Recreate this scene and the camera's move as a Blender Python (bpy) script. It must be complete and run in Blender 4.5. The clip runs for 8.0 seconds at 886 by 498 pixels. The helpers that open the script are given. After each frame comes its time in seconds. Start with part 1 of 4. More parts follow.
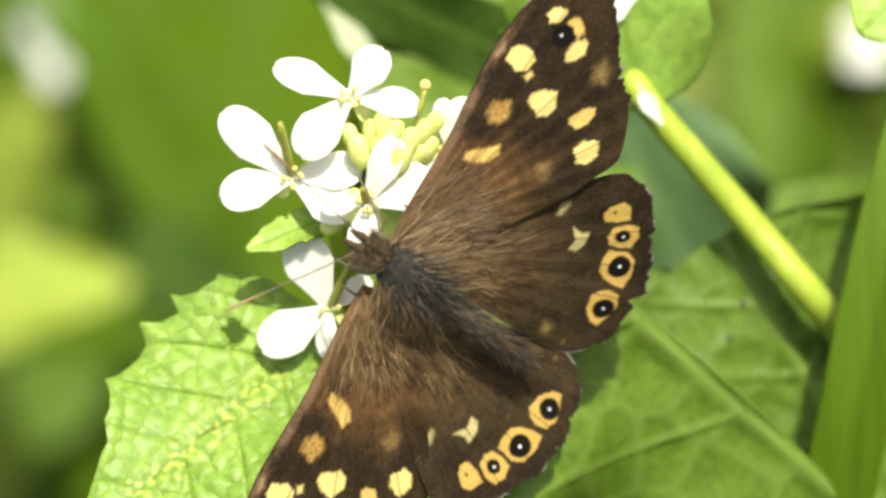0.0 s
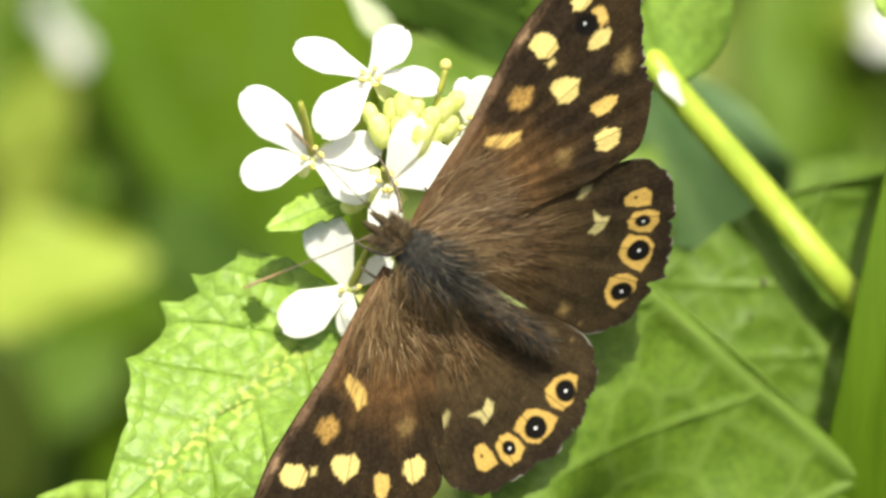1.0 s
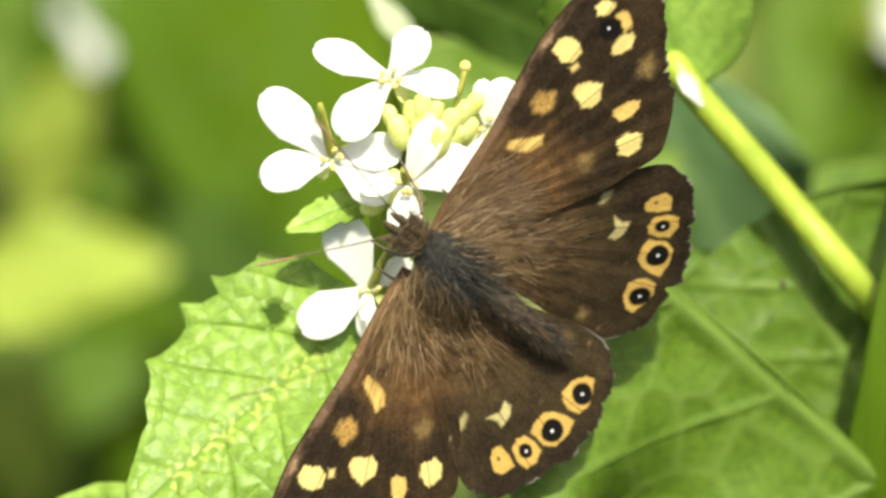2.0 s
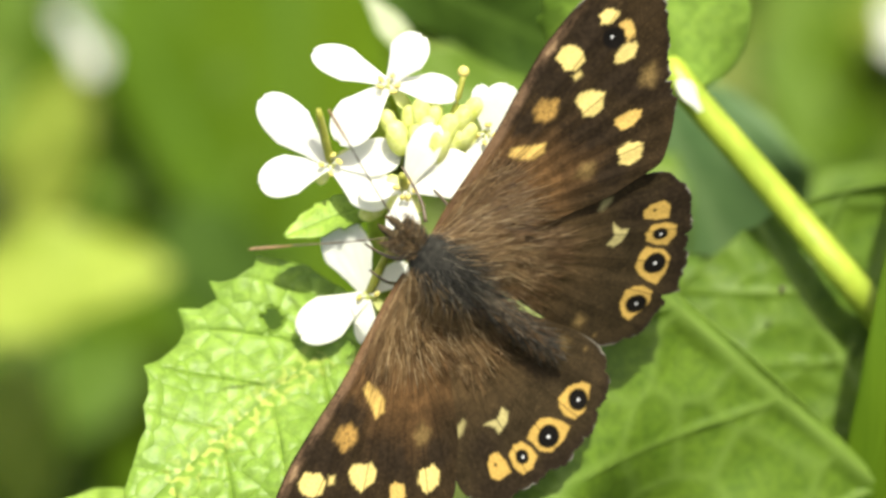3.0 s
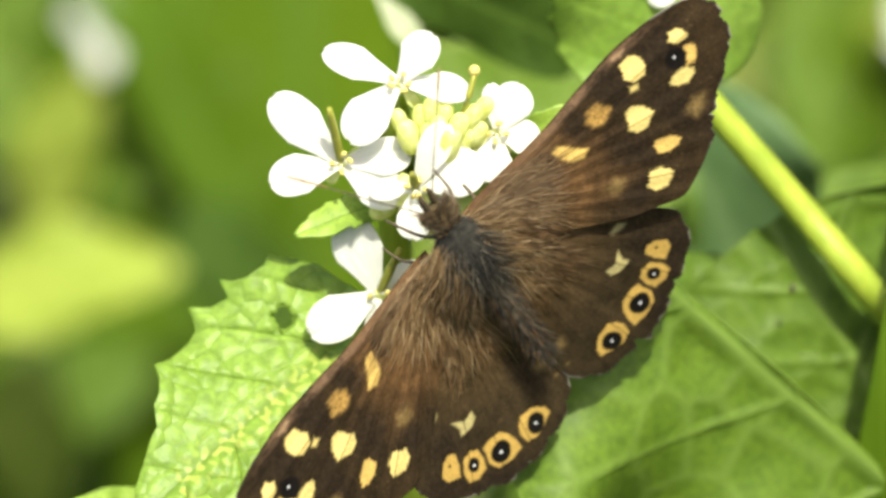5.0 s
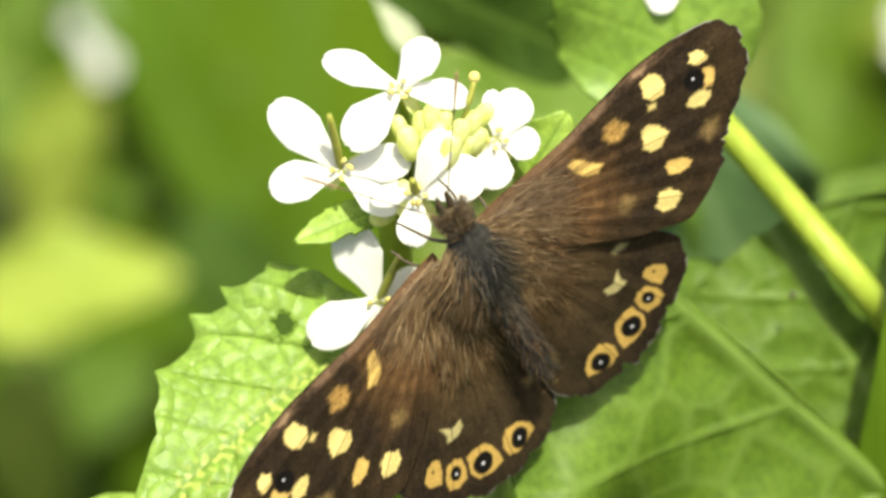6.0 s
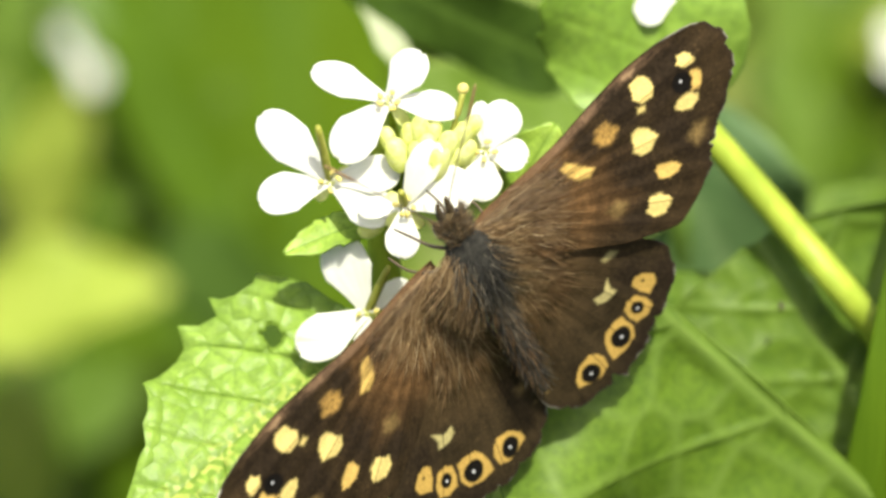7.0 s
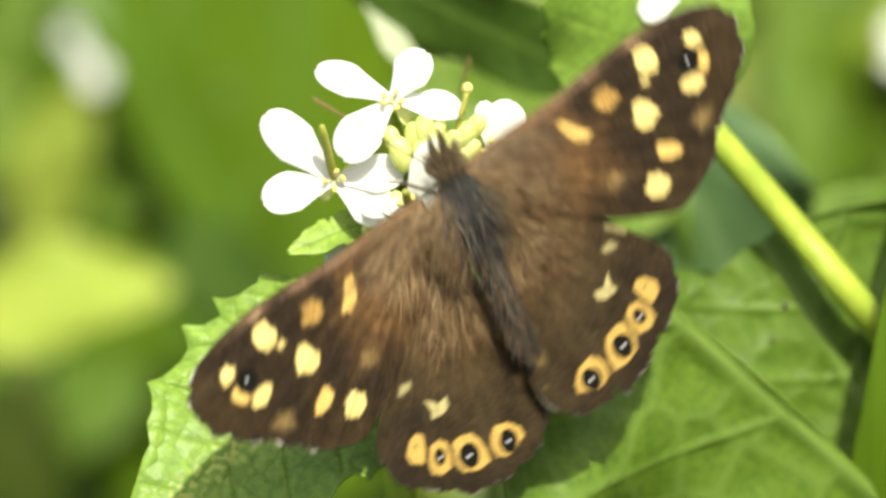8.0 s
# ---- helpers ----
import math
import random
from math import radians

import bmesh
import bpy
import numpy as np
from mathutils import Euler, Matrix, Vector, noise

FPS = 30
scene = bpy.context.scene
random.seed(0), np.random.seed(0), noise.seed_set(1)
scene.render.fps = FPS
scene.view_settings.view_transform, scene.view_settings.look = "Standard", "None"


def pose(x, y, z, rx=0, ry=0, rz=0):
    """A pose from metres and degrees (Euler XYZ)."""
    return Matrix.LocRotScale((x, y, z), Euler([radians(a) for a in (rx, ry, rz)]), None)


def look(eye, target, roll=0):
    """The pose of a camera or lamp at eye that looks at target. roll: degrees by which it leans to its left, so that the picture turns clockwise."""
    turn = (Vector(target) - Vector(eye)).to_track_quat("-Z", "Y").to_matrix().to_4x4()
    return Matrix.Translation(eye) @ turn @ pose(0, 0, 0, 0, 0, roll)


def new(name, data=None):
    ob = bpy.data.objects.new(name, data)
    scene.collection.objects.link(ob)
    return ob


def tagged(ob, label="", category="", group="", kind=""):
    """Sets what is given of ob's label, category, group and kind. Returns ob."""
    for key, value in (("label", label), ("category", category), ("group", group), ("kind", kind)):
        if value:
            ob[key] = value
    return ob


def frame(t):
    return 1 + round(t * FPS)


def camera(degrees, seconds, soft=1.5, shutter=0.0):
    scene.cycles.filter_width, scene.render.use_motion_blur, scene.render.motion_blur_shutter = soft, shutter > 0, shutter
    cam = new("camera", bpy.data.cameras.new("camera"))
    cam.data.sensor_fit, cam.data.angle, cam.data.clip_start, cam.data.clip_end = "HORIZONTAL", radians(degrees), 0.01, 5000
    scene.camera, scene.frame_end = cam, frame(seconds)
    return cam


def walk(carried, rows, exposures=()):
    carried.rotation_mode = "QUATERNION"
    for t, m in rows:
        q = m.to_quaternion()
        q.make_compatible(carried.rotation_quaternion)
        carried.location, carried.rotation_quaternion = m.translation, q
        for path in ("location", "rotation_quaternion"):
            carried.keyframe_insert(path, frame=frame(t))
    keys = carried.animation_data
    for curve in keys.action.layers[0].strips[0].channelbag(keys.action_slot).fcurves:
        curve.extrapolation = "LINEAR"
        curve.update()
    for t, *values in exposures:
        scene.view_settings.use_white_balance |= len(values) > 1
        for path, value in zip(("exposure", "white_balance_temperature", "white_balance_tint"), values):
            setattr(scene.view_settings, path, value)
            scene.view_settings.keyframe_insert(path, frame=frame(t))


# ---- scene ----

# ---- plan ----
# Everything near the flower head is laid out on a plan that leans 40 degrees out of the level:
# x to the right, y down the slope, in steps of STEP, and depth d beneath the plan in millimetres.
STEP = 0.0393e-3
REACH = 0.32
PLAN = pose(0, 0, 0.5, 40, 0, 0)


def at(x, y, d=0.0):
    s = 1 + d * 0.001 / REACH
    return PLAN @ Vector(((x - 784) * STEP * s, (441 - y) * STEP * s, -d * 0.001))


def turn(x, y, z):
    """A direction given on the plan: right, up the slope, out of it."""
    return (PLAN.to_3x3() @ Vector((x, y, z))).normalized()


# ---- camera ----
cam = camera(11, 8.0, soft=2.8, shutter=0.8)
cam.data.dof.use_dof = True
cam.data.dof.focus_distance = 0.3210
cam.data.dof.aperture_fstop = 24
PAN = ((0.0,0.106,-0.489),(0.1,0.106,-0.505),(0.2,0.129,-0.589),(0.3,0.218,-0.676),(0.4,0.317,-0.563),(0.5,0.32,-0.556),(0.6,0.291,-0.533),(0.7,0.255,-0.490),(0.8,0.125,-0.350),(0.9,-0.009,-0.211),(1.0,-0.151,-0.236),(1.2,-0.108,-0.084),(1.5,-0.081,-0.204),(1.7,-0.134,0.023),(2.8,-0.084,-0.061),(3.0,-0.063,-0.011),(3.5,0.0,0.0),(4.0,-0.025,0.056),(4.2,-0.035,0.023),(5.3,-0.084,0.232),(5.5,-0.127,0.296),(5.7,-0.368,0.192),(5.8,-0.220,0.134),(6.0,0.004,0.123),(6.2,0.082,0.153),(6.5,0.134,0.077),(7.0,0.148,-0.018),(7.5,0.12,0.046),(8.0,0.141,0.032))
walk(cam, [(t, PLAN @ pose(0, 0, REACH) @ pose(0, 0, 0, a, b, 0)) for t, a, b in PAN])

# ---- light ----
SUN = turn(0.15, 0.56, 0.82)
world = bpy.data.worlds.new("sky")
scene.world = world
world.use_nodes = True
wn = world.node_tree.nodes
sky = wn.new("ShaderNodeTexSky")
sky.sky_type, sky.sun_disc = "NISHITA", False
sky.sun_elevation = math.asin(SUN.z)
sky.sun_rotation = math.atan2(SUN.x, SUN.y)
sky.air_density, sky.dust_density, sky.ozone_density = 0.8, 6.0, 0.3
wn["Background"].inputs["Strength"].default_value = 0.15
world.node_tree.links.new(sky.outputs["Color"], wn["Background"].inputs["Color"])
lamp = bpy.data.lights.new("sun", "SUN")
lamp.energy, lamp.angle, lamp.color = 4.7, radians(1.0), (0.97, 0.95, 0.77)
sun = new("sun", lamp)
sun.matrix_world = look(SUN * 5, (0, 0, 0))
scene.view_settings.exposure = 0.55


# ---- materials ----
def material(name):
    m = bpy.data.materials.new(name)
    m.use_nodes = True
    nt = m.node_tree
    nt.nodes.clear()
    return m, nt, (lambda kind: nt.nodes.new("ShaderNode" + kind))


def ramp(nt, fac, stops):
    r = nt.nodes.new("ShaderNodeValToRGB")
    while len(r.color_ramp.elements) < len(stops):
        r.color_ramp.elements.new(0.5)
    for e, (p, c) in zip(r.color_ramp.elements, stops):
        e.position, e.color = p, (*c, 1)
    nt.links.new(fac, r.inputs["Fac"])
    return r.outputs["Color"]


def grain(nt, scale, detail=4.0, rough=0.6, stretch=None):
    co = nt.nodes.new("ShaderNodeTexCoord").outputs["Object"]
    if stretch:
        mp = nt.nodes.new("ShaderNodeMapping")
        mp.inputs["Scale"].default_value = stretch
        nt.links.new(co, mp.inputs["Vector"])
        co = mp.outputs["Vector"]
    n = nt.nodes.new("ShaderNodeTexNoise")
    n.inputs["Scale"].default_value, n.inputs["Detail"].default_value, n.inputs["Roughness"].default_value = scale, detail, rough
    nt.links.new(co, n.inputs["Vector"])
    return n.outputs["Fac"]


def mix(nt, fac, a, b, kind="MIX"):
    m = nt.nodes.new("ShaderNodeMix")
    m.data_type, m.blend_type = "RGBA", kind
    for sock, v in ((m.inputs[0], fac), (m.inputs[6], a), (m.inputs[7], b)):
        if isinstance(v, bpy.types.NodeSocket):
            nt.links.new(v, sock)
        elif isinstance(v, (int, float)):
            sock.default_value = v
        else:
            sock.default_value = (*v, 1)
    return m.outputs[2]


def surface(m, nt, colour, rough=0.5, through_light=0.0, bump=None, depth=0.0002, spec=0.5, tint=None, sheen=0.0):
    """A principled surface; through_light is the share of the light that passes through the leaf or petal."""
    p = nt.nodes.new("ShaderNodeBsdfPrincipled")
    out = nt.nodes.new("ShaderNodeOutputMaterial")
    if isinstance(colour, tuple):
        p.inputs["Base Color"].default_value = (*colour, 1)
    else:
        nt.links.new(colour, p.inputs["Base Color"])
    p.inputs["Roughness"].default_value = rough
    p.inputs["Specular IOR Level"].default_value = spec
    p.inputs["Sheen Weight"].default_value = sheen
    if bump is not None:
        b = nt.nodes.new("ShaderNodeBump")
        b.inputs["Distance"].default_value, b.inputs["Strength"].default_value = depth, 0.8
        nt.links.new(bump, b.inputs["Height"])
        nt.links.new(b.outputs["Normal"], p.inputs["Normal"])
    shader = p.outputs["BSDF"]
    if through_light:
        tr = nt.nodes.new("ShaderNodeBsdfTranslucent")
        if tint:
            nt.links.new(mix(nt, 1.0, colour, tint, "MULTIPLY"), tr.inputs["Color"])
        elif isinstance(colour, tuple):
            tr.inputs["Color"].default_value = (*colour, 1)
        else:
            nt.links.new(colour, tr.inputs["Color"])
        mx = nt.nodes.new("ShaderNodeMixShader")
        mx.inputs["Fac"].default_value = through_light
        nt.links.new(shader, mx.inputs[1])
        nt.links.new(tr.outputs["BSDF"], mx.inputs[2])
        shader = mx.outputs["Shader"]
    nt.links.new(shader, out.inputs["Surface"])
    return m


def leaf_material(name, dark, mid, vein, rough=0.42, light=0.35, spec=0.5):
    m, nt, node = material(name)
    a = node("Attribute")
    a.attribute_name = "vein"
    base = ramp(nt, grain(nt, 260, 5), [(0.3, dark), (0.7, mid)])
    blot = ramp(nt, grain(nt, 1400, 3), [(0.35, (0.8, 0.8, 0.8)), (0.65, (1.15, 1.12, 1.05))])
    base = mix(nt, 1.0, base, blot, "MULTIPLY")
    info = node("ObjectInfo")
    base = mix(nt, 1.0, base, ramp(nt, info.outputs["Random"], [(0, (0.8, 0.85, 0.8)), (1, (1.15, 1.1, 1.1))]), "MULTIPLY")
    col = mix(nt, a.outputs["Fac"], base, vein)
    e = node("Attribute")
    e.attribute_name = "mine"
    col = mix(nt, e.outputs["Fac"], col, (0.60, 0.64, 0.15))
    return surface(m, nt, col, rough, light, grain(nt, 2600, 3), 0.00006, spec, tint=(1.0, 1.0, 0.45))


def plain_material(name, dark, mid, scale, rough, light=0.0, depth=0.0001, spec=0.5, stretch=None, sheen=0.0):
    m, nt, node = material(name)
    n = grain(nt, scale, 5, 0.6, stretch)
    return surface(m, nt, ramp(nt, n, [(0.3, dark), (0.7, mid)]), rough, light, n, depth, spec, sheen=sheen)


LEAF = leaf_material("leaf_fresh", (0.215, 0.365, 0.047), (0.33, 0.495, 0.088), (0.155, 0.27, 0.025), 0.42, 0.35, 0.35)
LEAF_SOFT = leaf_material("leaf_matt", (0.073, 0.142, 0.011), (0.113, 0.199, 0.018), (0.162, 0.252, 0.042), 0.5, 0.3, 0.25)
# near-black green that paints deep shade into the leaf colour
LEAF_DEEP = leaf_material("leaf_painted_shade", (0.027, 0.058, 0.006), (0.044, 0.086, 0.009), (0.08, 0.14, 0.02), 0.7, 0.2, 0.1)
# darker copy of the leaf green, with background shade mixed into it
LEAF_MID = leaf_material("leaf_dull_shade", (0.056, 0.106, 0.003), (0.080, 0.142, 0.005), (0.08, 0.15, 0.02), 0.7, 0.25, 0.05)
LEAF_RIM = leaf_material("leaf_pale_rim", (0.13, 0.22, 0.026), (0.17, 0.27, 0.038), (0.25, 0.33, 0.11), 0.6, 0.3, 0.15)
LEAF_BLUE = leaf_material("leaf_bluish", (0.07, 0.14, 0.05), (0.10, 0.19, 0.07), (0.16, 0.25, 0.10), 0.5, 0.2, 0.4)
# brightened leaf green: the sunlight on these leaves is put into the colour
LEAF_GOLD = leaf_material("leaf_painted_sun", (0.22, 0.32, 0.036), (0.32, 0.41, 0.056), (0.45, 0.52, 0.10), 0.5, 0.35, 0.3)
PETAL = plain_material("petal_white", (0.89, 0.89, 0.84), (0.93, 0.93, 0.89), 900, 0.6, 0.55, 0.00003, 0.3)
PALE = plain_material("bract_pale", (0.34, 0.40, 0.22), (0.50, 0.54, 0.36), 700, 0.6, 0.3, 0.00003, 0.2)
STEM = plain_material("stem_green", (0.26, 0.36, 0.03), (0.42, 0.52, 0.055), 700, 0.4, 0.15, 0.00004, 0.5, (1, 1, 0.15))
STEM_DARK = plain_material("stem_dull", (0.06, 0.12, 0.014), (0.10, 0.17, 0.02), 500, 0.5, 0.1, 0.00004)
BLADE = plain_material("grass_blade", (0.062, 0.122, 0.003), (0.098, 0.172, 0.006), 900, 0.55, 0.3, 0.00004, 0.15, (1, 0.08, 0.08))
BUD = plain_material("bud_green", (0.70, 0.76, 0.17), (0.90, 0.91, 0.46), 1500, 0.5, 0.45, 0.00003)
PISTIL = plain_material("pistil_olive", (0.26, 0.28, 0.03), (0.38, 0.38, 0.06), 1800, 0.5, 0.2, 0.00003)
ANTHER = plain_material("anther_yellow", (0.66, 0.56, 0.12), (0.82, 0.74, 0.26), 3000, 0.6, 0.2, 0.00003)
GROUND = plain_material("soil_moss", (0.020, 0.026, 0.008), (0.055, 0.075, 0.02), 30, 0.9, 0.0, 0.004)
FUR_DARK = plain_material("fur_grey_brown", (0.009, 0.009, 0.008), (0.038, 0.036, 0.029), 2600, 0.8, 0.0, 0.00015, 0.05, None, 0.05)
FUR_BROWN = plain_material("fur_brown", (0.040, 0.030, 0.015), (0.105, 0.076, 0.038), 2200, 0.8, 0.0, 0.00015, 0.05, None, 0.05)
FUR_GREY = plain_material("fur_grey", (0.030, 0.024, 0.016), (0.088, 0.070, 0.046), 1800, 0.8, 0.0, 0.00015, 0.05, (0.6, 1, 1), 0.05)


def hair_material(name, stops, rough=0.45):
    """Fine hair, each one of its own shade."""
    m, nt, node = material(name)
    shade = ramp(nt, node("NewGeometry").outputs["Random Per Island"], stops)
    return surface(m, nt, shade, rough, 0.15, None, spec=0.4)


HAIR = hair_material("hair_tawny", [(0.0, (0.055, 0.032, 0.014)), (0.55, (0.175, 0.100, 0.042)), (1.0, (0.31, 0.185, 0.080))])
HAIR_GOLD = hair_material("hair_golden", [(0.0, (0.10, 0.058, 0.024)), (0.6, (0.26, 0.162, 0.069)), (0.88, (0.46, 0.32, 0.16)), (1.0, (0.66, 0.52, 0.30))])
HAIR_GREY = hair_material("hair_grey", [(0.0, (0.010, 0.010, 0.009)), (0.6, (0.050, 0.046, 0.036)), (0.9, (0.13, 0.115, 0.085)), (1.0, (0.30, 0.26, 0.19))])
EYE = plain_material("eye_dark", (0.03, 0.022, 0.015), (0.07, 0.05, 0.035), 3000, 0.25, 0.0, 0.00002)
HORN = plain_material("antenna_brown", (0.05, 0.035, 0.02), (0.14, 0.10, 0.06), 4000, 0.5, 0.0, 0.00002)
CLUB = plain_material("antenna_tip", (0.15, 0.09, 0.04), (0.28, 0.17, 0.07), 3000, 0.5, 0.0, 0.00002)


def wing_material(name):
    m, nt, node = material(name)
    a = node("Attribute")
    a.attribute_name = "scales"
    n = grain(nt, 5200, 4, 0.7)
    col = mix(nt, 1.0, a.outputs["Color"], ramp(nt, n, [(0.25, (0.7, 0.7, 0.7)), (0.75, (1.3, 1.28, 1.25))]), "MULTIPLY")
    return surface(m, nt, col, 0.75, 0.05, n, 0.00005, 0.08)


WING = wing_material("wing_scales")


# ---- building ----
def mesh_object(name, verts, faces, mat, smooth=True, attrs=None):
    me = bpy.data.meshes.new(name)
    me.from_pydata([tuple(v) for v in verts], [], [tuple(f) for f in faces])
    me.materials.append(mat)
    if smooth:
        me.polygons.foreach_set("use_smooth", [True] * len(me.polygons))
    for key, values in (attrs or {}).items():
        values = np.asarray(values, dtype=np.float32)
        if values.ndim == 1:
            me.attributes.new(key, "FLOAT", "POINT").data.foreach_set("value", values)
        else:
            me.attributes.new(key, "FLOAT_COLOR", "POINT").data.foreach_set("color", values.ravel())
    me.update()
    return new(name, me)


def grid_faces(nu, nv, close_v=False):
    out = []
    for i in range(nu - 1):
        for j in range(nv - (0 if close_v else 1)):
            k = (j + 1) % nv
            out.append((i * nv + j, i * nv + k, (i + 1) * nv + k, (i + 1) * nv + j))
    return out


def tube(name, points, radii, mat, sides=10, rough=0.0):
    """A round, tapering rod through the points, closed at both ends."""
    pts = [Vector(p) for p in points]
    verts, ref = [], Vector((0.3, 0.5, 0.81))
    for i, p in enumerate(pts):
        d = (pts[min(i + 1, len(pts) - 1)] - pts[max(i - 1, 0)]).normalized()
        a = d.cross(ref).normalized()
        b = d.cross(a)
        for j in range(sides):
            w = 2 * math.pi * j / sides
            r = radii[i] * (1 + rough * noise.noise(p * 900 + Vector((j, 0, 0))))
            verts.append(p + (a * math.cos(w) + b * math.sin(w)) * r)
    faces = grid_faces(len(pts), sides, True)
    n = len(verts)
    verts += [pts[0], pts[-1]]
    for j in range(sides):
        k = (j + 1) % sides
        faces.append((n, k, j))
        faces.append((n + 1, n - sides + j, n - sides + k))
    return mesh_object(name, verts, faces, mat)


def spline(points, n):
    """n points on a smooth curve through the points."""
    p = [Vector(q) for q in points]
    p = [p[0] * 2 - p[1]] + p + [p[-1] * 2 - p[-2]]
    out = []
    for i in range(n):
        f = i / (n - 1) * (len(p) - 3)
        k = min(int(f), len(p) - 4)
        t = f - k
        a, b, c, d = p[k:k + 4]
        out.append(0.5 * (2 * b + (c - a) * t + (2 * a - 5 * b + 4 * c - d) * t * t + (3 * b - a - 3 * c + d) * t ** 3))
    return out


def rod(name, points, r0, r1, mat, n=14, sides=10, rough=0.0):
    pts = spline(points, n)
    return tube(name, pts, [r0 + (r1 - r0) * i / (n - 1) for i in range(n)], mat, sides, rough)


def egg(name, centre, axis, length, radius, mat, nu=12, nv=12, blunt=0.5):
    """An egg-shaped body along the axis."""
    axis = Vector(axis).normalized()
    a = axis.cross(Vector((0.31, 0.47, 0.83))).normalized()
    b = axis.cross(a)
    verts = []
    for i in range(nu):
        w = math.pi * i / (nu - 1)
        x = -math.cos(w) * length / 2
        r = radius * math.sin(w) ** 0.8 * (1 - (0.5 - blunt) * math.cos(w)) + 1e-7
        for j in range(nv):
            q = 2 * math.pi * j / nv
            verts.append(Vector(centre) + axis * x + (a * math.cos(q) + b * math.sin(q)) * r)
    return mesh_object(name, verts, grid_faces(nu, nv, True), mat)


def axes(base, tip, up):
    x = (Vector(tip) - Vector(base)).normalized()
    z = (Vector(up) - x * x.dot(Vector(up))).normalized()
    y = z.cross(x)
    return Matrix((x, y, z)).transposed().to_4x4(), (Vector(tip) - Vector(base)).length


def leaf(name, base, tip, up, width, mat, teeth=9, tooth=0.16, ribs=5, relief=0.02, cup=0.1, droop=0.1, seed=1,
         ns=70, nt=41, hole=None, front=0.45, back=0.8, fold=0.0, cell=0.06, wave=0.05, lean=(1.0, 1.0), net=0.3, rim=0.97, mine=None, edge=None):
    """A leaf blade from its base to its tip: toothed edge, quilted between a sunk net of veins, cupped across and drooping along.
    hole: (along, across, radius) as shares of the length, eaten through the blade. lean: widths of its two halves.
    edge: (along, half width) of its first half, where the teeth stand unevenly."""
    m, length = axes(base, tip, up)
    peak = front / (front + back)
    top = peak ** front * (1 - peak) ** back
    rs = np.random.RandomState(seed)
    s, t = np.meshgrid(np.linspace(0.002, 0.998, ns), np.linspace(-1, 1, nt), indexing="ij")
    s, t = s.ravel(), t.ravel()
    prof = s ** front * (1 - s) ** back / top
    # teeth of uneven length and spacing
    tall, shift = rs.uniform(0.35, 1.25, (2, 40)), rs.uniform(-0.3, 0.3, (2, 40))
    side = (t > 0).astype(int)
    q = s * teeth + shift[side, 0]
    q = q + 0.5 * shift[side, np.clip(q.astype(int), 0, 38)]
    k = np.clip(q.astype(int), 0, 38)
    f = q - np.floor(q)
    saw = np.where(f < 0.8, (f / 0.8) ** 2.0, (1 - f) / 0.2) * tall[side, k]
    saw = saw * (1 - 0.7 * np.clip((s - 0.5) / 0.3, 0, 1))
    half = width * prof * np.array(lean)[side] * (1 + tooth * (saw - 0.35) * np.abs(t) ** 5)
    if edge:
        own = np.interp(s, [e[0] for e in edge], [e[1] for e in edge])
        calm = np.interp(s, np.linspace(0, 1, 9), np.convolve(np.pad(np.interp(np.linspace(0, 1, 9), [e[0] for e in edge], [e[1] for e in edge]), 1, mode="edge"), (0.2, 0.6, 0.2), "valid"))
        half = np.where(t < 0, calm + (own - calm) * np.abs(t) ** 5, half)
        saw = np.where(t < 0, 0, saw)
    y = half * t
    x = s + 0.25 * tooth * width * saw * np.abs(t) ** 7 + 0.03 * np.abs(t) * prof
    # side veins that leave the midrib, and a net of cells between them
    lane = (s - 0.55 * np.abs(y) - 0.35 * y * y) * ribs + 0.2 * shift[side, 5]
    rib = np.abs((lane + 0.5) % 1.0 - 0.5) * 2 / ribs
    gx, gy = np.meshgrid(np.arange(-0.1, 1.15, cell), np.arange(-width - 0.1, width + 0.15, cell), indexing="ij")
    seeds = np.stack([gx.ravel(), gy.ravel()], 1) + rs.uniform(-0.42, 0.42, (gx.size, 2)) * cell
    two = np.empty((len(s), 2))
    for a in range(0, len(s), 2000):
        d = np.hypot(x[a:a + 2000, None] - seeds[None, :, 0], y[a:a + 2000, None] - seeds[None, :, 1])
        two[a:a + 2000] = np.partition(d, 1, 1)[:, :2]
    gap = (two[:, 1] - two[:, 0]) / cell
    mid = np.abs(y) / 0.014
    vein = np.maximum.reduce([np.exp(-mid ** 2), 0.9 * np.exp(-(rib / 0.010) ** 2) * (1 - 0.45 * np.abs(t)), net * np.exp(-(gap / 0.12) ** 2), 0.5 * np.clip((np.abs(t) - rim) / (1.001 - rim) * 3, 0, 1)])
    lump = np.array([noise.noise(Vector((u * 5, v * 5, seed))) for u, v in zip(x, y)])
    puff = (0.45 + 0.55 * np.clip(gap * 1.5, 0, 1) ** 0.8) * (0.75 + 0.6 * lump) * np.clip(rib / 0.035, 0, 1) ** 0.7 * np.clip(mid / 3, 0, 1) * np.clip((1 - np.abs(t)) * 6 + 0.1, 0, 1)
    sway = np.sin(11 * s + seed) * t * np.abs(t) * prof * width * wave * 4 * np.array(lean)[side]
    z = relief * puff + cup * y * y / max(width, 0.01) + droop * (s - s * s) + fold * np.abs(y) + sway
    faces = grid_faces(ns, nt)
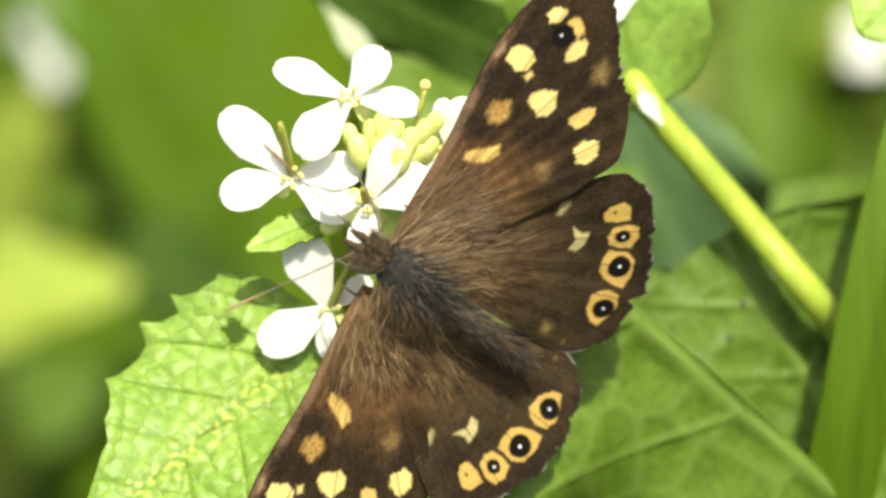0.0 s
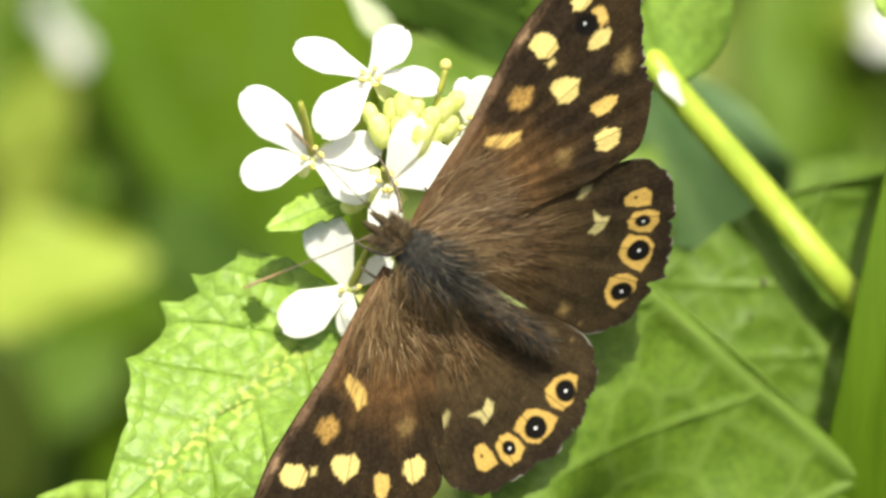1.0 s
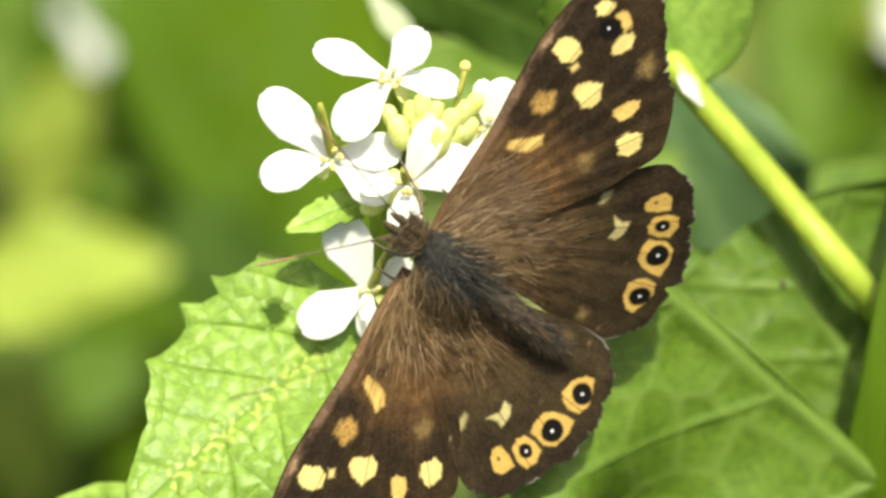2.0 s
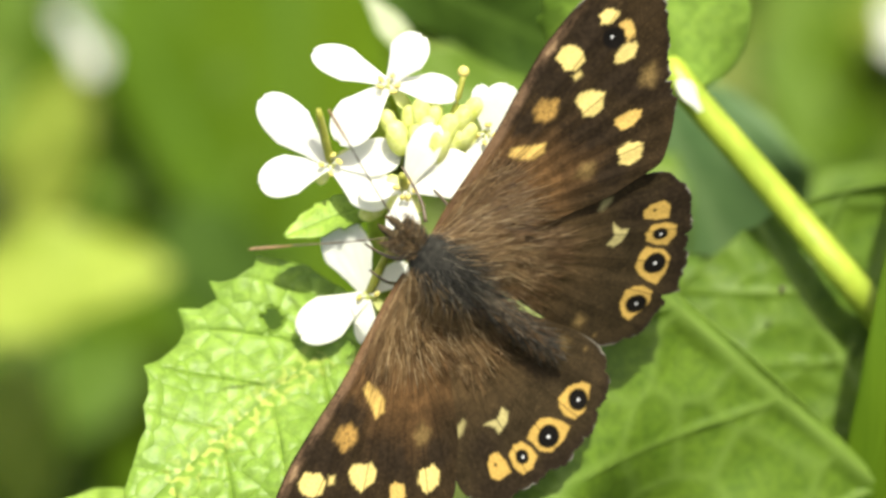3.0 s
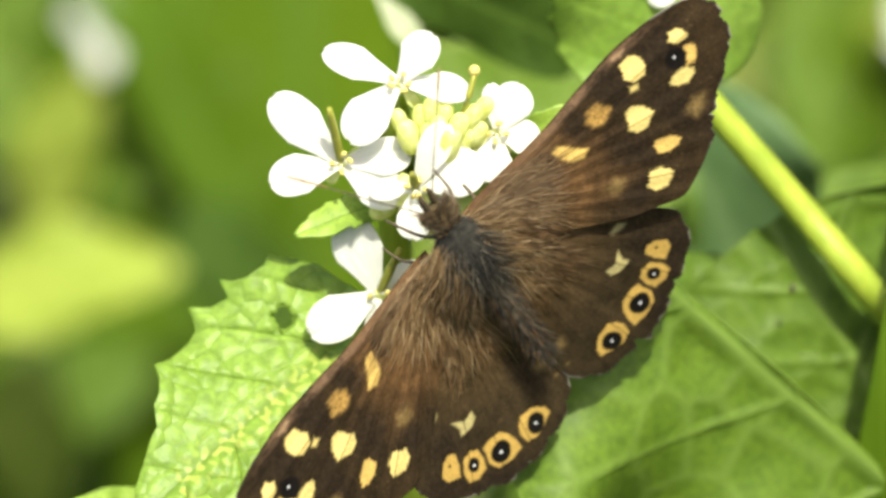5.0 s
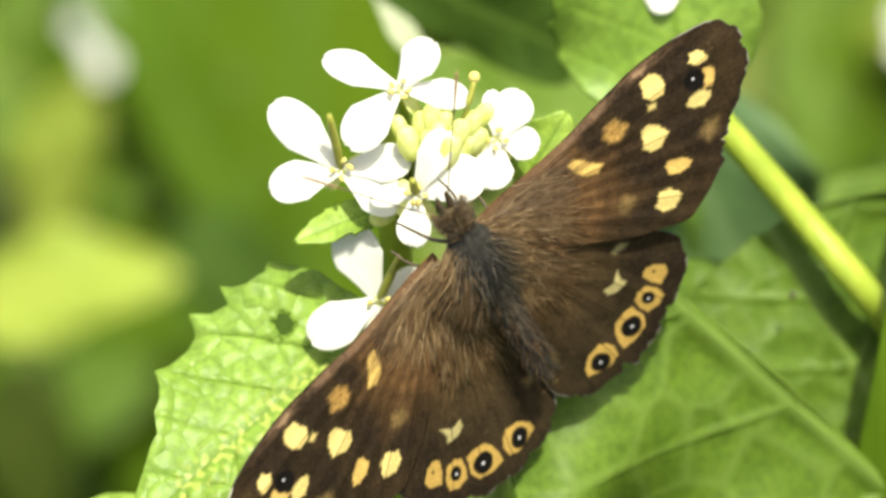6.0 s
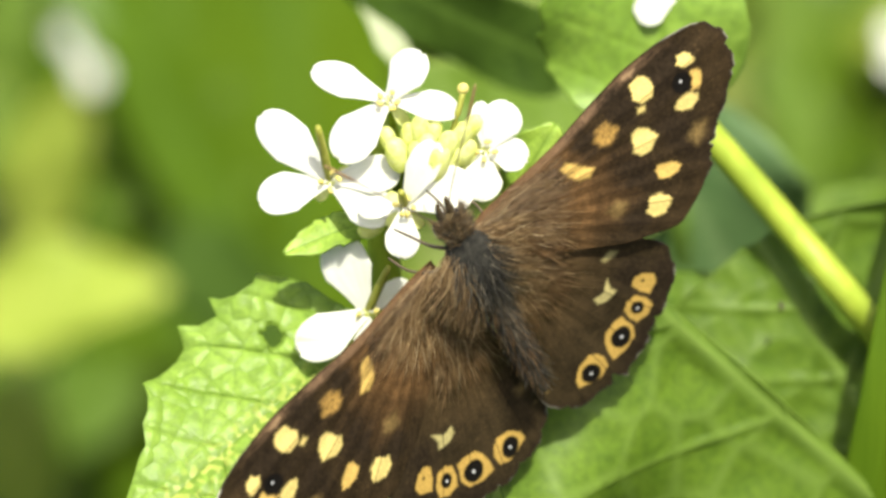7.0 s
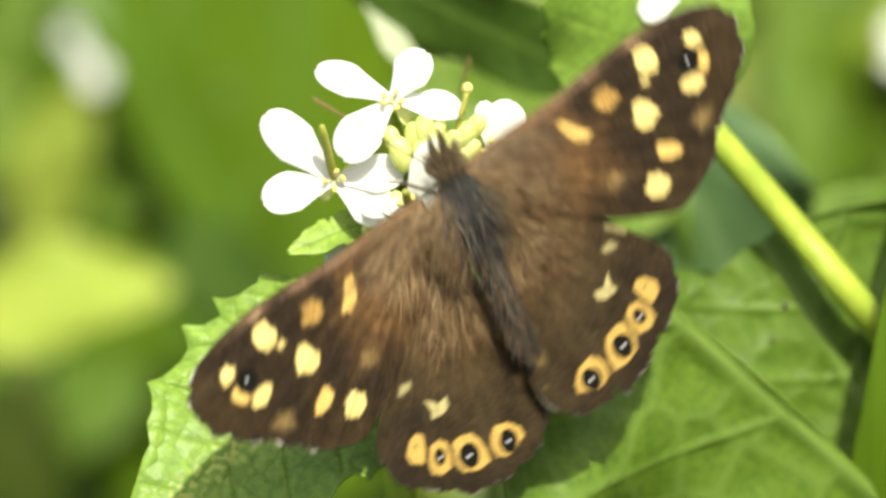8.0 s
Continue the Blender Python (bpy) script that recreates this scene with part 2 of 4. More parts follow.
    if hole:
        dx, dy = x - hole[0], y - hole[1]
        r = np.hypot(dx, dy * 1.12)
        gone = r < hole[2]
        faces = [fc for fc in faces if not (gone[fc[0]] or gone[fc[1]] or gone[fc[2]] or gone[fc[3]])]
        near = (r >= hole[2]) & (r < hole[2] * 1.45)
        pull = np.where(near, hole[2] / np.maximum(r, 1e-6), 1.0)
        x, y = np.where(near, hole[0] + dx * pull, x), np.where(near, hole[1] + dy * pull, y)
        vein = np.where(near, 0.7, vein)
    verts = np.stack([x, y, z], 1) * length
    attrs = {"vein": vein}
    if mine:
        # a pale speckled track that a grub has eaten beside the midrib
        a, b, off, wide = mine
        speck = np.array([noise.noise(Vector((u * 46, v * 46, 3.0))) for u, v in zip(x, y)])
        attrs["mine"] = np.exp(-((y - off) / wide) ** 2) * (s > a) * (s < b) * np.clip(speck * 2.6 + 0.05, 0, 0.6)
    ob = mesh_object(name, verts.tolist(), faces, mat, attrs=attrs)
    ob.matrix_world = Matrix.Translation(base) @ m
    so = ob.modifiers.new("thickness", "SOLIDIFY")
    so.thickness = 0.0002
    return ob


def blade(name, points, widths, mat, up, keel=0.12, ribs=9):
    """A grass blade: a keeled strip with fine ribs along it."""
    pts = spline(points, 40)
    verts, nv = [], 25
    for i, p in enumerate(pts):
        d = (pts[min(i + 1, 39)] - pts[max(i - 1, 0)]).normalized()
        a = d.cross(Vector(up)).normalized()
        b = a.cross(d)
        f = i / 39 * (len(widths) - 1)
        k = min(int(f), len(widths) - 2)
        w = widths[k] + (widths[k + 1] - widths[k]) * (f - k)
        for j in range(nv):
            t = -1 + 2 * j / (nv - 1)
            verts.append(p + a * (t * w / 2) + b * (w * (keel * abs(t) + 0.012 * math.cos(t * math.pi * ribs))))
    ob = mesh_object(name, verts, grid_faces(40, nv), mat)
    so = ob.modifiers.new("thickness", "SOLIDIFY")
    so.thickness = 0.0003
    return ob


def petal(name, base, tip, up, width, cup=0.12, notch=0.0, seed=0, lift=0.08, claw=0.30):
    """A white petal: narrow claw, broad rounded limb, lightly cupped and waved."""
    m, length = axes(base, tip, up)
    ns, nt, verts = 26, 17, []
    for i in range(ns):
        s = i / (ns - 1)
        lim = max(0.0, min(1.0, (s - 0.06) / 0.5))
        w = claw + (1 - claw) * lim ** 1.2
        if s > 0.6:
            w *= math.sqrt(max(0.0, 1 - ((s - 0.6) / 0.405) ** 2.5))
        for j in range(nt):
            t = -1 + 2 * j / (nt - 1)
            y = w * width * t * 0.5
            n = noise.noise(Vector((s * 3 + seed * 5.7, t * 2, seed)))
            x = s - notch * math.exp(-(t / 0.3) ** 2) * s ** 8 + 0.02 * n * s
            z = cup * (y * y * 3) + lift * math.sin(s * math.pi * 0.8) + 0.022 * n * s + 0.006 * math.cos(t * 16) * s
            verts.append(Vector((x, y * (1 + 0.05 * n), z)) * length)
    ob = mesh_object(name, verts, grid_faces(ns, nt), PETAL)
    ob.matrix_world = Matrix.Translation(base) @ m
    so = ob.modifiers.new("thickness", "SOLIDIFY")
    so.thickness = 0.00012
    return ob


def thing(name, where, label, category, group=""):
    ob = new(name)
    ob.empty_display_size = 0.005
    ob.matrix_world = Matrix.Translation(where)
    return tagged(ob, label, category, group)


def world_of(o):
    if o.parent:
        return world_of(o.parent) @ o.matrix_parent_inverse @ o.matrix_basis
    return o.matrix_basis.copy()


def hang(ob, parent, label=""):
    """Hang ob, built in place, under parent."""
    ob.parent = parent
    ob.matrix_parent_inverse = world_of(parent).inverted()
    if label:
        ob["label"] = label
    return ob


def rooted(p):
    """The spot on the ground under p, and p."""
    return Vector((p.x * 1.02, p.y, -0.015)), p


# ---- ground ----
def build_ground():
    n, verts = 60, []
    for i in range(n):
        for j in range(n):
            u, v = (i / (n - 1) * 2 - 1), (j / (n - 1) * 2 - 1)
            x, y = 150 * u * abs(u) ** 3, 150 * v * abs(v) ** 3
            verts.append((x, y, 0.02 * noise.noise(Vector((x * 3, y * 3, 0))) - 0.02))
    tagged(mesh_object("ground", verts, grid_faces(n, n), GROUND), "mossy dark soil under the wild plants", "ground", kind="structure")


def build_undergrowth():
    """The mass of small leaves that covers the ground far behind the flower."""
    m, nt, node = material("undergrowth")
    g = node("NewGeometry")
    col = ramp(nt, g.outputs["Random Per Island"], [(0.0, (0.075, 0.14, 0.013)), (0.4, (0.13, 0.21, 0.019)), (0.8, (0.18, 0.26, 0.025)), (1.0, (0.30, 0.36, 0.04))])
    col = mix(nt, 1.0, col, ramp(nt, grain(nt, 90, 4), [(0.3, (0.6, 0.6, 0.6)), (0.7, (1.2, 1.2, 1.2))]), "MULTIPLY")
    surface(m, nt, col, 0.5, 0.3, None)
    rnd = random.Random(11)
    verts, faces = [], []
    out_of_plan = PLAN.inverted()

    def sprig(p, length, width, x, up, droop):
        """One small folded leaf at p."""
        turned, _l = axes((0, 0, 0), x, up)
        turned = turned.to_3x3()
        k = len(verts)
        for s in (0.0, 0.25, 0.55, 0.85, 1.0):
            w = width * math.sin(math.pi * min(1, s * 0.95 + 0.03)) ** 0.8 * 0.5
            for t in (-1, 0, 1):
                verts.append(p + (turned @ Vector((s, t * w, 0.10 * abs(t) * w - droop * s * s))) * length)
        for i in range(4):
            for j in range(2):
                a = k + i * 3 + j
                faces.append((a, a + 1, a + 4, a + 3))

    def stalk(p):
        k = len(verts)
        low = Vector((p.x + rnd.uniform(-0.02, 0.02), p.y + rnd.uniform(-0.02, 0.02), -0.02))
        for c in (low, p):
            verts.extend([c + Vector((0.0008, 0, 0)), c + Vector((-0.0004, 0.0007, 0)), c + Vector((-0.0004, -0.0007, 0))])
        for j in range(3):
            faces.append((k + j, k + (j + 1) % 3, k + 3 + (j + 1) % 3, k + 3 + j))

    for n in range(42000):
        near = n < 9000
        if near:
            r, a = 0.30 * math.sqrt(-math.log(1 - 0.98 * rnd.random())) * 0.75, rnd.uniform(0, 2 * math.pi)
            p = Vector((r * math.cos(a), 0.36 + r * math.sin(a), rnd.uniform(0.01, 0.27 - 0.22 * min(1, r / 0.6))))
        else:
            r, a = 0.15 + 9.0 * rnd.random() ** 2.4, rnd.uniform(0, 2 * math.pi)
            p = Vector((r * math.cos(a), 0.3 + r * math.sin(a), rnd.uniform(0.0, 0.12 + 0.08 * math.exp(-r))))
        if -(out_of_plan @ p).z < 0.37 and p.z > 0.14:
            continue
        x = Vector((rnd.uniform(-1, 1), rnd.uniform(-1, 1), rnd.uniform(-0.5, 0.4))).normalized()
        up = Vector((rnd.uniform(-0.7, 0.7), rnd.uniform(-0.9, 0.4), 1)).normalized()
        if near or n % 2:
            sprig(p, rnd.uniform(0.014, 0.045) * (1 if near else 1.4), rnd.uniform(0.25, 0.6), x, up, 0.25)
            if rnd.random() < 0.2:
                stalk(p)
        else:
            sprig(Vector((p.x, p.y, -0.01)), rnd.uniform(0.12, 0.26), 0.05, Vector((x.x * 0.4, x.y * 0.4, 1)).normalized(), Vector((x.x, x.y, 0.2)), 0.15)
    tagged(mesh_object("undergrowth", verts, faces, m), "dense sunlit and shaded green leaves over the ground", "undergrowth", kind="stuff")


# ---- plants behind ----
def build_behind():
    face = turn(0.05, 0.35, 0.93)
    p = thing("nettle_plant", at(160, 900, 430), "broad yellow-green leaves, some with sunlight put into their colour, out of focus", "plant")
    hang(rod("stem", [*rooted(at(100, 1500, 520)), at(90, 900, 420), at(60, 560, 300)], 0.0022, 0.0012, STEM_DARK), p)
    # LEAF_GOLD leaves look sunlit by their painted colour
    hang(leaf("leaf", at(-110, 540, 290), at(305, 490, 280), turn(0.1, 0.5, 0.86), 0.26, LEAF_GOLD, 7, 0.05, 4, 0.01, 0.05, 0.2, 3, 30, 17), p, "yellow-green leaf with sunlight put into its colour")
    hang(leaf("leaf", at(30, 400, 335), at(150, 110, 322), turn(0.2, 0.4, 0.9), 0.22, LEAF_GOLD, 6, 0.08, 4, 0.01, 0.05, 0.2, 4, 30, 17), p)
    for k, (x0, y0, x1, y1, w, mat) in enumerate(((40, 330, -60, 120, 0.24, LEAF_SOFT), (60, 250, 110, 20, 0.18, LEAF_MID), (-20, 120, 60, -110, 0.22, LEAF_SOFT), (330, 420, 460, 300, 0.16, LEAF_SOFT), (230, 330, 340, 230, 0.3, LEAF_SOFT), (110, 300, 215, 170, 0.22, LEAF_SOFT), (300, 200, 420, 130, 0.2, LEAF_SOFT),
                                                  (420, 60, 330, -90, 0.16, LEAF_SOFT), (180, 760, 260, 640, 0.22, LEAF_SOFT), (60, 760, 150, 900, 0.25, LEAF_SOFT))):
        hang(leaf("leaf", at(x0, y0, 338 + 2 * k), at(x1, y1, 335 + 2 * k), turn(0.1, 0.25 + 0.06 * (k % 3), 0.95), w, mat, 6, 0.06, 4, 0.006, 0.05, 0.1, 61 + k, 24, 13, front=0.4, back=0.5), p)
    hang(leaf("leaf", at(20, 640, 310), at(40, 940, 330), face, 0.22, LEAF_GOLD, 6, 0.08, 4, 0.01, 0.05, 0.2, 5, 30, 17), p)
    hang(leaf("leaf", at(140, 350, 347), at(420, 320, 345), turn(0, 0.6, 0.8), 0.2, LEAF_SOFT, 6, 0.08, 4, 0.01, 0.05, 0.2, 6, 30, 17), p)

    # stands in for the dark gap behind; its shade is painted colour
    hang(leaf("leaf", at(300, 385, 318), at(505, 600, 312), turn(0.5, -0.5, 0.7), 0.30, LEAF_DEEP, 6, 0.05, 4, 0.004, 0.05, 0.1, 15, 30, 17, front=0.4, back=0.5), p, "dark leaf with deep shade put into its colour")
    # tall leaves that fill the background; LEAF_MID paints them as shaded
    hang(leaf("leaf", at(330, 980, 350), at(300, -260, 350), turn(0.1, 0.3, 0.95), 0.17, LEAF_MID, 6, 0.05, 4, 0.004, 0.05, 0.1, 18, 30, 17, front=0.3, back=0.3), p, "green leaf darkened in colour for shade")
    hang(leaf("leaf", at(560, 900, 365), at(500, -260, 365), turn(0.1, 0.3, 0.95), 0.17, LEAF_MID, 6, 0.05, 4, 0.004, 0.05, 0.1, 19, 30, 17, front=0.3, back=0.3), p, "green leaf darkened in colour for shade")
    hang(leaf("leaf", at(60, 1150, 365), at(60, 480, 365), turn(0.1, 0.3, 0.95), 0.3, LEAF_MID, 6, 0.05, 4, 0.004, 0.05, 0.1, 20, 30, 17, front=0.3, back=0.3), p, "green leaf darkened in colour for shade")
    hang(leaf("leaf", at(170, -60, 340), at(450, 500, 335), turn(0.1, 0.1, 0.98), 0.13, LEAF_MID, 6, 0.08, 4, 0.01, 0.05, 0.2, 16, 30, 17), p, "green leaf darkened in colour for shade")
    hang(leaf("leaf", at(-70, 790, 345), at(270, 650, 335), face, 0.3, LEAF_SOFT, 6, 0.08, 4, 0.01, 0.05, 0.2, 17, 30, 17), p)
    hang(rod("stem", [*rooted(at(620, 1900, 420)), at(460, 640, 345), at(340, 370, 340), at(215, 150, 340), at(90, -120, 340)], 0.0044, 0.0036, STEM_DARK), p)

    for tag, c, d, ends in (("white", (142, 78), 320, ((108, 26), (180, 138), (188, 124), (118, 24))),
                            ("pair", (1604, 66), 260, ((1562, 26), (1580, 108), (1635, 110), (1640, 22)))):
        p = thing("blossom", at(*c, d), "white blossom out of focus among the leaves", "flower", "blossoms behind")
        hang(rod("stem", [*rooted(at(c[0] + 30, c[1] + 900, d + 250)), at(c[0] + 20, c[1] + 300, d + 80), at(*c, d + 2)], 0.0011, 0.0008, STEM_DARK), p)
        for k, (x, y) in enumerate(ends):
            hang(petal("petal", at(*c, d), at(x, y, d - 1), SUN if tag == "pair" else turn(-0.5, 0.1, 0.85), 0.95 if tag == "pair" else 0.7, seed=k + 3, claw=0.5), p)

    p = thing("far_plant", at(1450, 900, 480), "yellow-green leaves in the distance, out of focus", "plant")
    hang(rod("stem", [*rooted(at(1460, 1300, 560)), at(1460, 600, 430), at(1450, 330, 385)], 0.002, 0.0012, STEM_DARK), p)
    for k, (x0, y0, x1, y1, w, mat) in enumerate(((1450, 330, 1360, 60, 0.22, LEAF_SOFT), (1470, 320, 1560, 190, 0.26, LEAF_MID), (1440, 260, 1500, 20, 0.16, LEAF_MID), (1460, 150, 1370, -110, 0.22, LEAF_SOFT),
                                                  (1470, 60, 1580, -120, 0.24, LEAF_SOFT), (1400, 380, 1300, 220, 0.24, LEAF_SOFT), (1480, 420, 1600, 300, 0.3, LEAF_SOFT))):
        hang(leaf("leaf", at(x0, y0, 388 + 3 * k), at(x1, y1, 384 + 3 * k), turn(0.1, 0.3 + 0.05 * (k % 3), 0.9), w, mat, 6, 0.06, 4, 0.006, 0.05, 0.1, 51 + k, 24, 13, front=0.4, back=0.5), p)

    p = thing("dock_plant", at(900, 900, 200), "dark green broad leaf, shade put into its colour, and one with a pale rim", "plant")
    hang(rod("stem", [*rooted(at(900, 1500, 260)), at(870, 800, 120), at(1180, 560, 96), at(1200, 330, 84)], 0.0014, 0.001, STEM_DARK), p)
    # shadowed lobe: the cast shade is put into its dark colour
    hang(leaf("leaf", at(590, -105, 62), at(1004, 94, 56), turn(0.25, -0.45, 0.8), 0.17, LEAF_DEEP, 5, 0.02, 4, 0.004, 0.1, 0.1, 8, 60, 31, front=0.22, back=0.14), p, "dark green leaf with shade put into its colour")
    hang(leaf("leaf", at(1200, 330, 84), at(700, 140, 78), turn(-0.1, 0.3, 0.95), 0.20, LEAF_RIM, 4, 0.02, 5, 0.004, 0.12, 0.1, 9, 80, 41, front=0.35, back=0.42, lean=(1.0, 1.3), net=0.0, rim=0.90), p, "mid-green leaf with a pale upper rim")
    bract = hang(petal("bract", at(640, -10, 56), at(730, 102, 54), turn(-0.1, 0.2, 0.95), 0.30, seed=9, claw=0.12), p, "pale papery bract")
    bract.data.materials[0] = PALE

    p = thing("burdock_leaf", at(1300, 700, 150), "bluish grey-green leaf in half shade", "plant")
    hang(rod("stem", [*rooted(at(1290, 1500, 260)), at(1285, 800, 140), at(1280, 470, 92)], 0.0016, 0.001, STEM_DARK), p)
    hang(leaf("leaf", at(1330, 540, 94), at(1130, 130, 80), turn(-0.2, 0.35, 0.9), 0.36, LEAF_BLUE, 6, 0.04, 4, 0.01, 0.1, 0.1, 12, 40, 21), p)


# ---- plants beside the flower ----
def build_right_plant():
    p = thing("mustard_stalk", at(1640, 1600, 420), "bright green stalk with pale toothed leaves", "plant")
    st = hang(rod("stem", [*rooted(at(2050, 1500, 260)), at(1750, 835, 60), at(1556, 570, 30), at(1390, 370, 27), at(1222, 175, 24), at(1180, 110, 25)], 0.00140, 0.00102, STEM, 30, 14, 0.03), p, "bright yellow-green smooth stalk")
    hang(petal("bud_scale", at(1242, 206, 22.5), at(1205, 150, 22.5), turn(-0.3, 0.3, 0.9), 0.45, seed=5, cup=0.6), st, "small white scale at the leaf joint")
    hang(leaf("leaf", at(1212, 178, 25), at(1075, -330, 20), turn(-0.05, 0.30, 0.95), 0.40, LEAF, 8, 0.05, 5, 0.006, 0.06, 0.1, 21, 90, 61, front=0.30, back=0.7, cell=0.09, lean=(0.72, 1.0)), p, "pale green toothed leaf, sunlit from above")
    hang(petal("petal", at(1195, -25, 22.3), at(1130, 10, 22.3), turn(0, 0.2, 1), 0.8, seed=6), p, "fallen white petal")

    p = thing("mustard_leaf", at(1550, 1000, 120), "large wrinkled green leaf with raised folds", "leaf")
    hang(rod("petiole", [*rooted(at(1800, 1700, 260)), at(1690, 1080, 62), at(1570, 880, 28)], 0.0011, 0.0008, STEM), p)
    hang(leaf("leaf", at(1570, 880, 27), at(1085, 455, 14), turn(-0.12, 0.12, 0.98), 0.82, LEAF_SOFT, 9, 0.05, 2.6, -0.024, 0.06, 0.06, 25, 150, 121, front=0.5, back=0.5, cell=0.19, wave=0.09, fold=0.03, lean=(0.04, 1.0), net=0.55), p, "wrinkled leaf folded up along its pale midrib")
    hang(leaf("leaf", at(1640, 900, 35), at(1345, 405, 30), turn(0.12, 0.22, 0.95), 0.66, LEAF_SOFT, 8, 0.06, 4, -0.03, -0.05, 0.10, 26, 120, 91, front=0.35, back=0.6, fold=-0.06, cell=0.15, net=0.3, lean=(1.2, 1.6)), p)
    hang(leaf("leaf", at(1500, 960, 40), at(1110, 480, 33), turn(0.0, 0.35, 0.93), 0.42, LEAF_SOFT, 8, 0.06, 5, 0.02, -0.05, 0.15, 29, 100, 71, fold=-0.1, cell=0.12), p)
    hang(leaf("leaf", at(1270, 1130, 64), at(945, 705, 57), turn(-0.1, 0.35, 0.93), 0.5, LEAF_SOFT, 8, 0.06, 5, 0.012, 0.05, 0.12, 28, 80, 61, cell=0.11), p)
    hang(leaf("leaf", at(1760, 620, 80), at(1440, 330, 75), turn(0.1, 0.4, 0.9), 0.4, LEAF_SOFT, 8, 0.10, 5, 0.02, 0, 0.15, 27, 50, 31), p)

    hang(leaf("leaf", at(1700, 1050, 55), at(1400, 430, 49), turn(0.05, 0.35, 0.93), 0.5, LEAF_SOFT, 6, 0.06, 5, 0.008, 0.05, 0.12, 33, 60, 41, front=0.4, back=0.5, cell=0.12), p)
    hang(egg("speck", at(1385, 522, 26.5), turn(0.1, 1, 0.2), 0.0007, 0.00022, EYE, 8, 8), p, "tiny dark speck")

    p = thing("corner_leaf", at(1700, -60, 30), "fresh green leaf tip at the edge of the light", "leaf")
    hang(rod("petiole", [*rooted(at(1800, 900, 220)), at(1790, 300, 60), at(1760, -112, 20)], 0.0009, 0.0007, STEM), p)
    hang(leaf("leaf", at(1765, -115, 20), at(1592, 45, 16), turn(0.1, 0.3, 0.95), 0.5, LEAF, 6, 0.12, 5, 0.02, 0.1, 0.1, 31, 50, 31), p)

    p = thing("grass_blade", at(1480, 1400, 60), "broad green grass blade with fine ribs", "grass")
    hang(blade("blade", [*rooted(at(1370, 1900, 90)), at(1497, 1120, 36), at(1568, 800, 25), at(1640, 430, 22), at(1740, 40, 24), at(1860, -330, 29)],
               [0.0050, 0.0054, 0.0055, 0.0056, 0.0052, 0.0045, 0.003], BLADE, turn(-0.2, 0.1, 0.97)), p)
    hang(rod("midrib", [*rooted(at(1370, 1900, 90.2)), at(1497, 1120, 36.2), at(1568, 800, 25.2), at(1640, 430, 22.2), at(1740, 40, 24.2), at(1860, -330, 29.2)], 0.00032, 0.0002, BLADE, 40), p)


# ---- the flowering plant ----
def flower(plant, c, d, petals, facing, stamens=5, pistil_to=None, stalk_to=None, seed=0, glow=""):
    """petals: (tip x, tip y, lift in mm above the heart, width)."""
    d = d + 2.6
    up = turn(*facing)
    heart = at(*c, d)
    core = egg("flower", heart - up * 0.0004, up, 0.0016, 0.00055, BUD)
    hang(core, plant, "four-petalled white flower with yellow anthers" + glow)
    rnd = random.Random(seed)
    for k, (x, y, lift, w) in enumerate(petals):
        hang(petal("petal", heart, at(x, y, d - lift), up, w * 0.98, seed=seed * 7 + k, lift=0.08), core)
    for k in range(4):
        a = math.pi / 4 + k * math.pi / 2
        e = (turn(math.cos(a), math.sin(a), 0.1) * 0.0016 - up * 0.0008)
        hang(petal("sepal", heart - up * 0.0006, heart - up * 0.0006 + e, up, 0.5, seed=k), core).data.materials[0] = BUD
    for k in range(stamens):
        a = 2 * math.pi * k / max(1, stamens) + rnd.uniform(-0.3, 0.3)
        end = heart + turn(math.cos(a), math.sin(a), 1.6) * 0.0012
        st = hang(tube("stamen", [heart, (heart + end) / 2 + up * 0.0002, end], [0.00008, 0.00007, 0.00006], PETAL, 6), core)
        hang(egg("anther", end, turn(rnd.uniform(-1, 1), rnd.uniform(-1, 1), 0.6), 0.0006, 0.0002, ANTHER, 8, 8), core, "yellow anther")
    if pistil_to:
        x, y, lift = pistil_to
        tip = at(x, y, d - lift)
        hang(tube("pistil", spline([heart, (heart + tip) / 2, tip], 8), [0.00025, 0.00032, 0.00034, 0.00034, 0.00033, 0.0003, 0.00028, 0.0002], PISTIL, 10), core, "olive-green pod")
    if stalk_to is not None:
        hang(rod("stalk", [heart - up * 0.0006, (heart + stalk_to) / 2 - up * 0.002, stalk_to], 0.0003, 0.00042, STEM, 10), core)
    return core


# along and half width of the leaf blade under the flowers
GNAWED = ((0, 0.096), (0.02, 0.235), (0.06, 0.278), (0.1, 0.307), (0.121, 0.331), (0.15, 0.312), (0.216, 0.322), (0.25, 0.346), (0.27, 0.377), (0.285, 0.322), (0.34, 0.346), (0.38, 0.394), (0.4, 0.346), (0.414, 0.328), (0.46, 0.313), (0.56, 0.301), (0.615, 0.309), (0.635, 0.269), (0.67, 0.233), (0.71, 0.216), (0.73, 0.190), (0.75, 0.163), (0.79, 0.148), (0.92, 0.080), (1, 0.000))


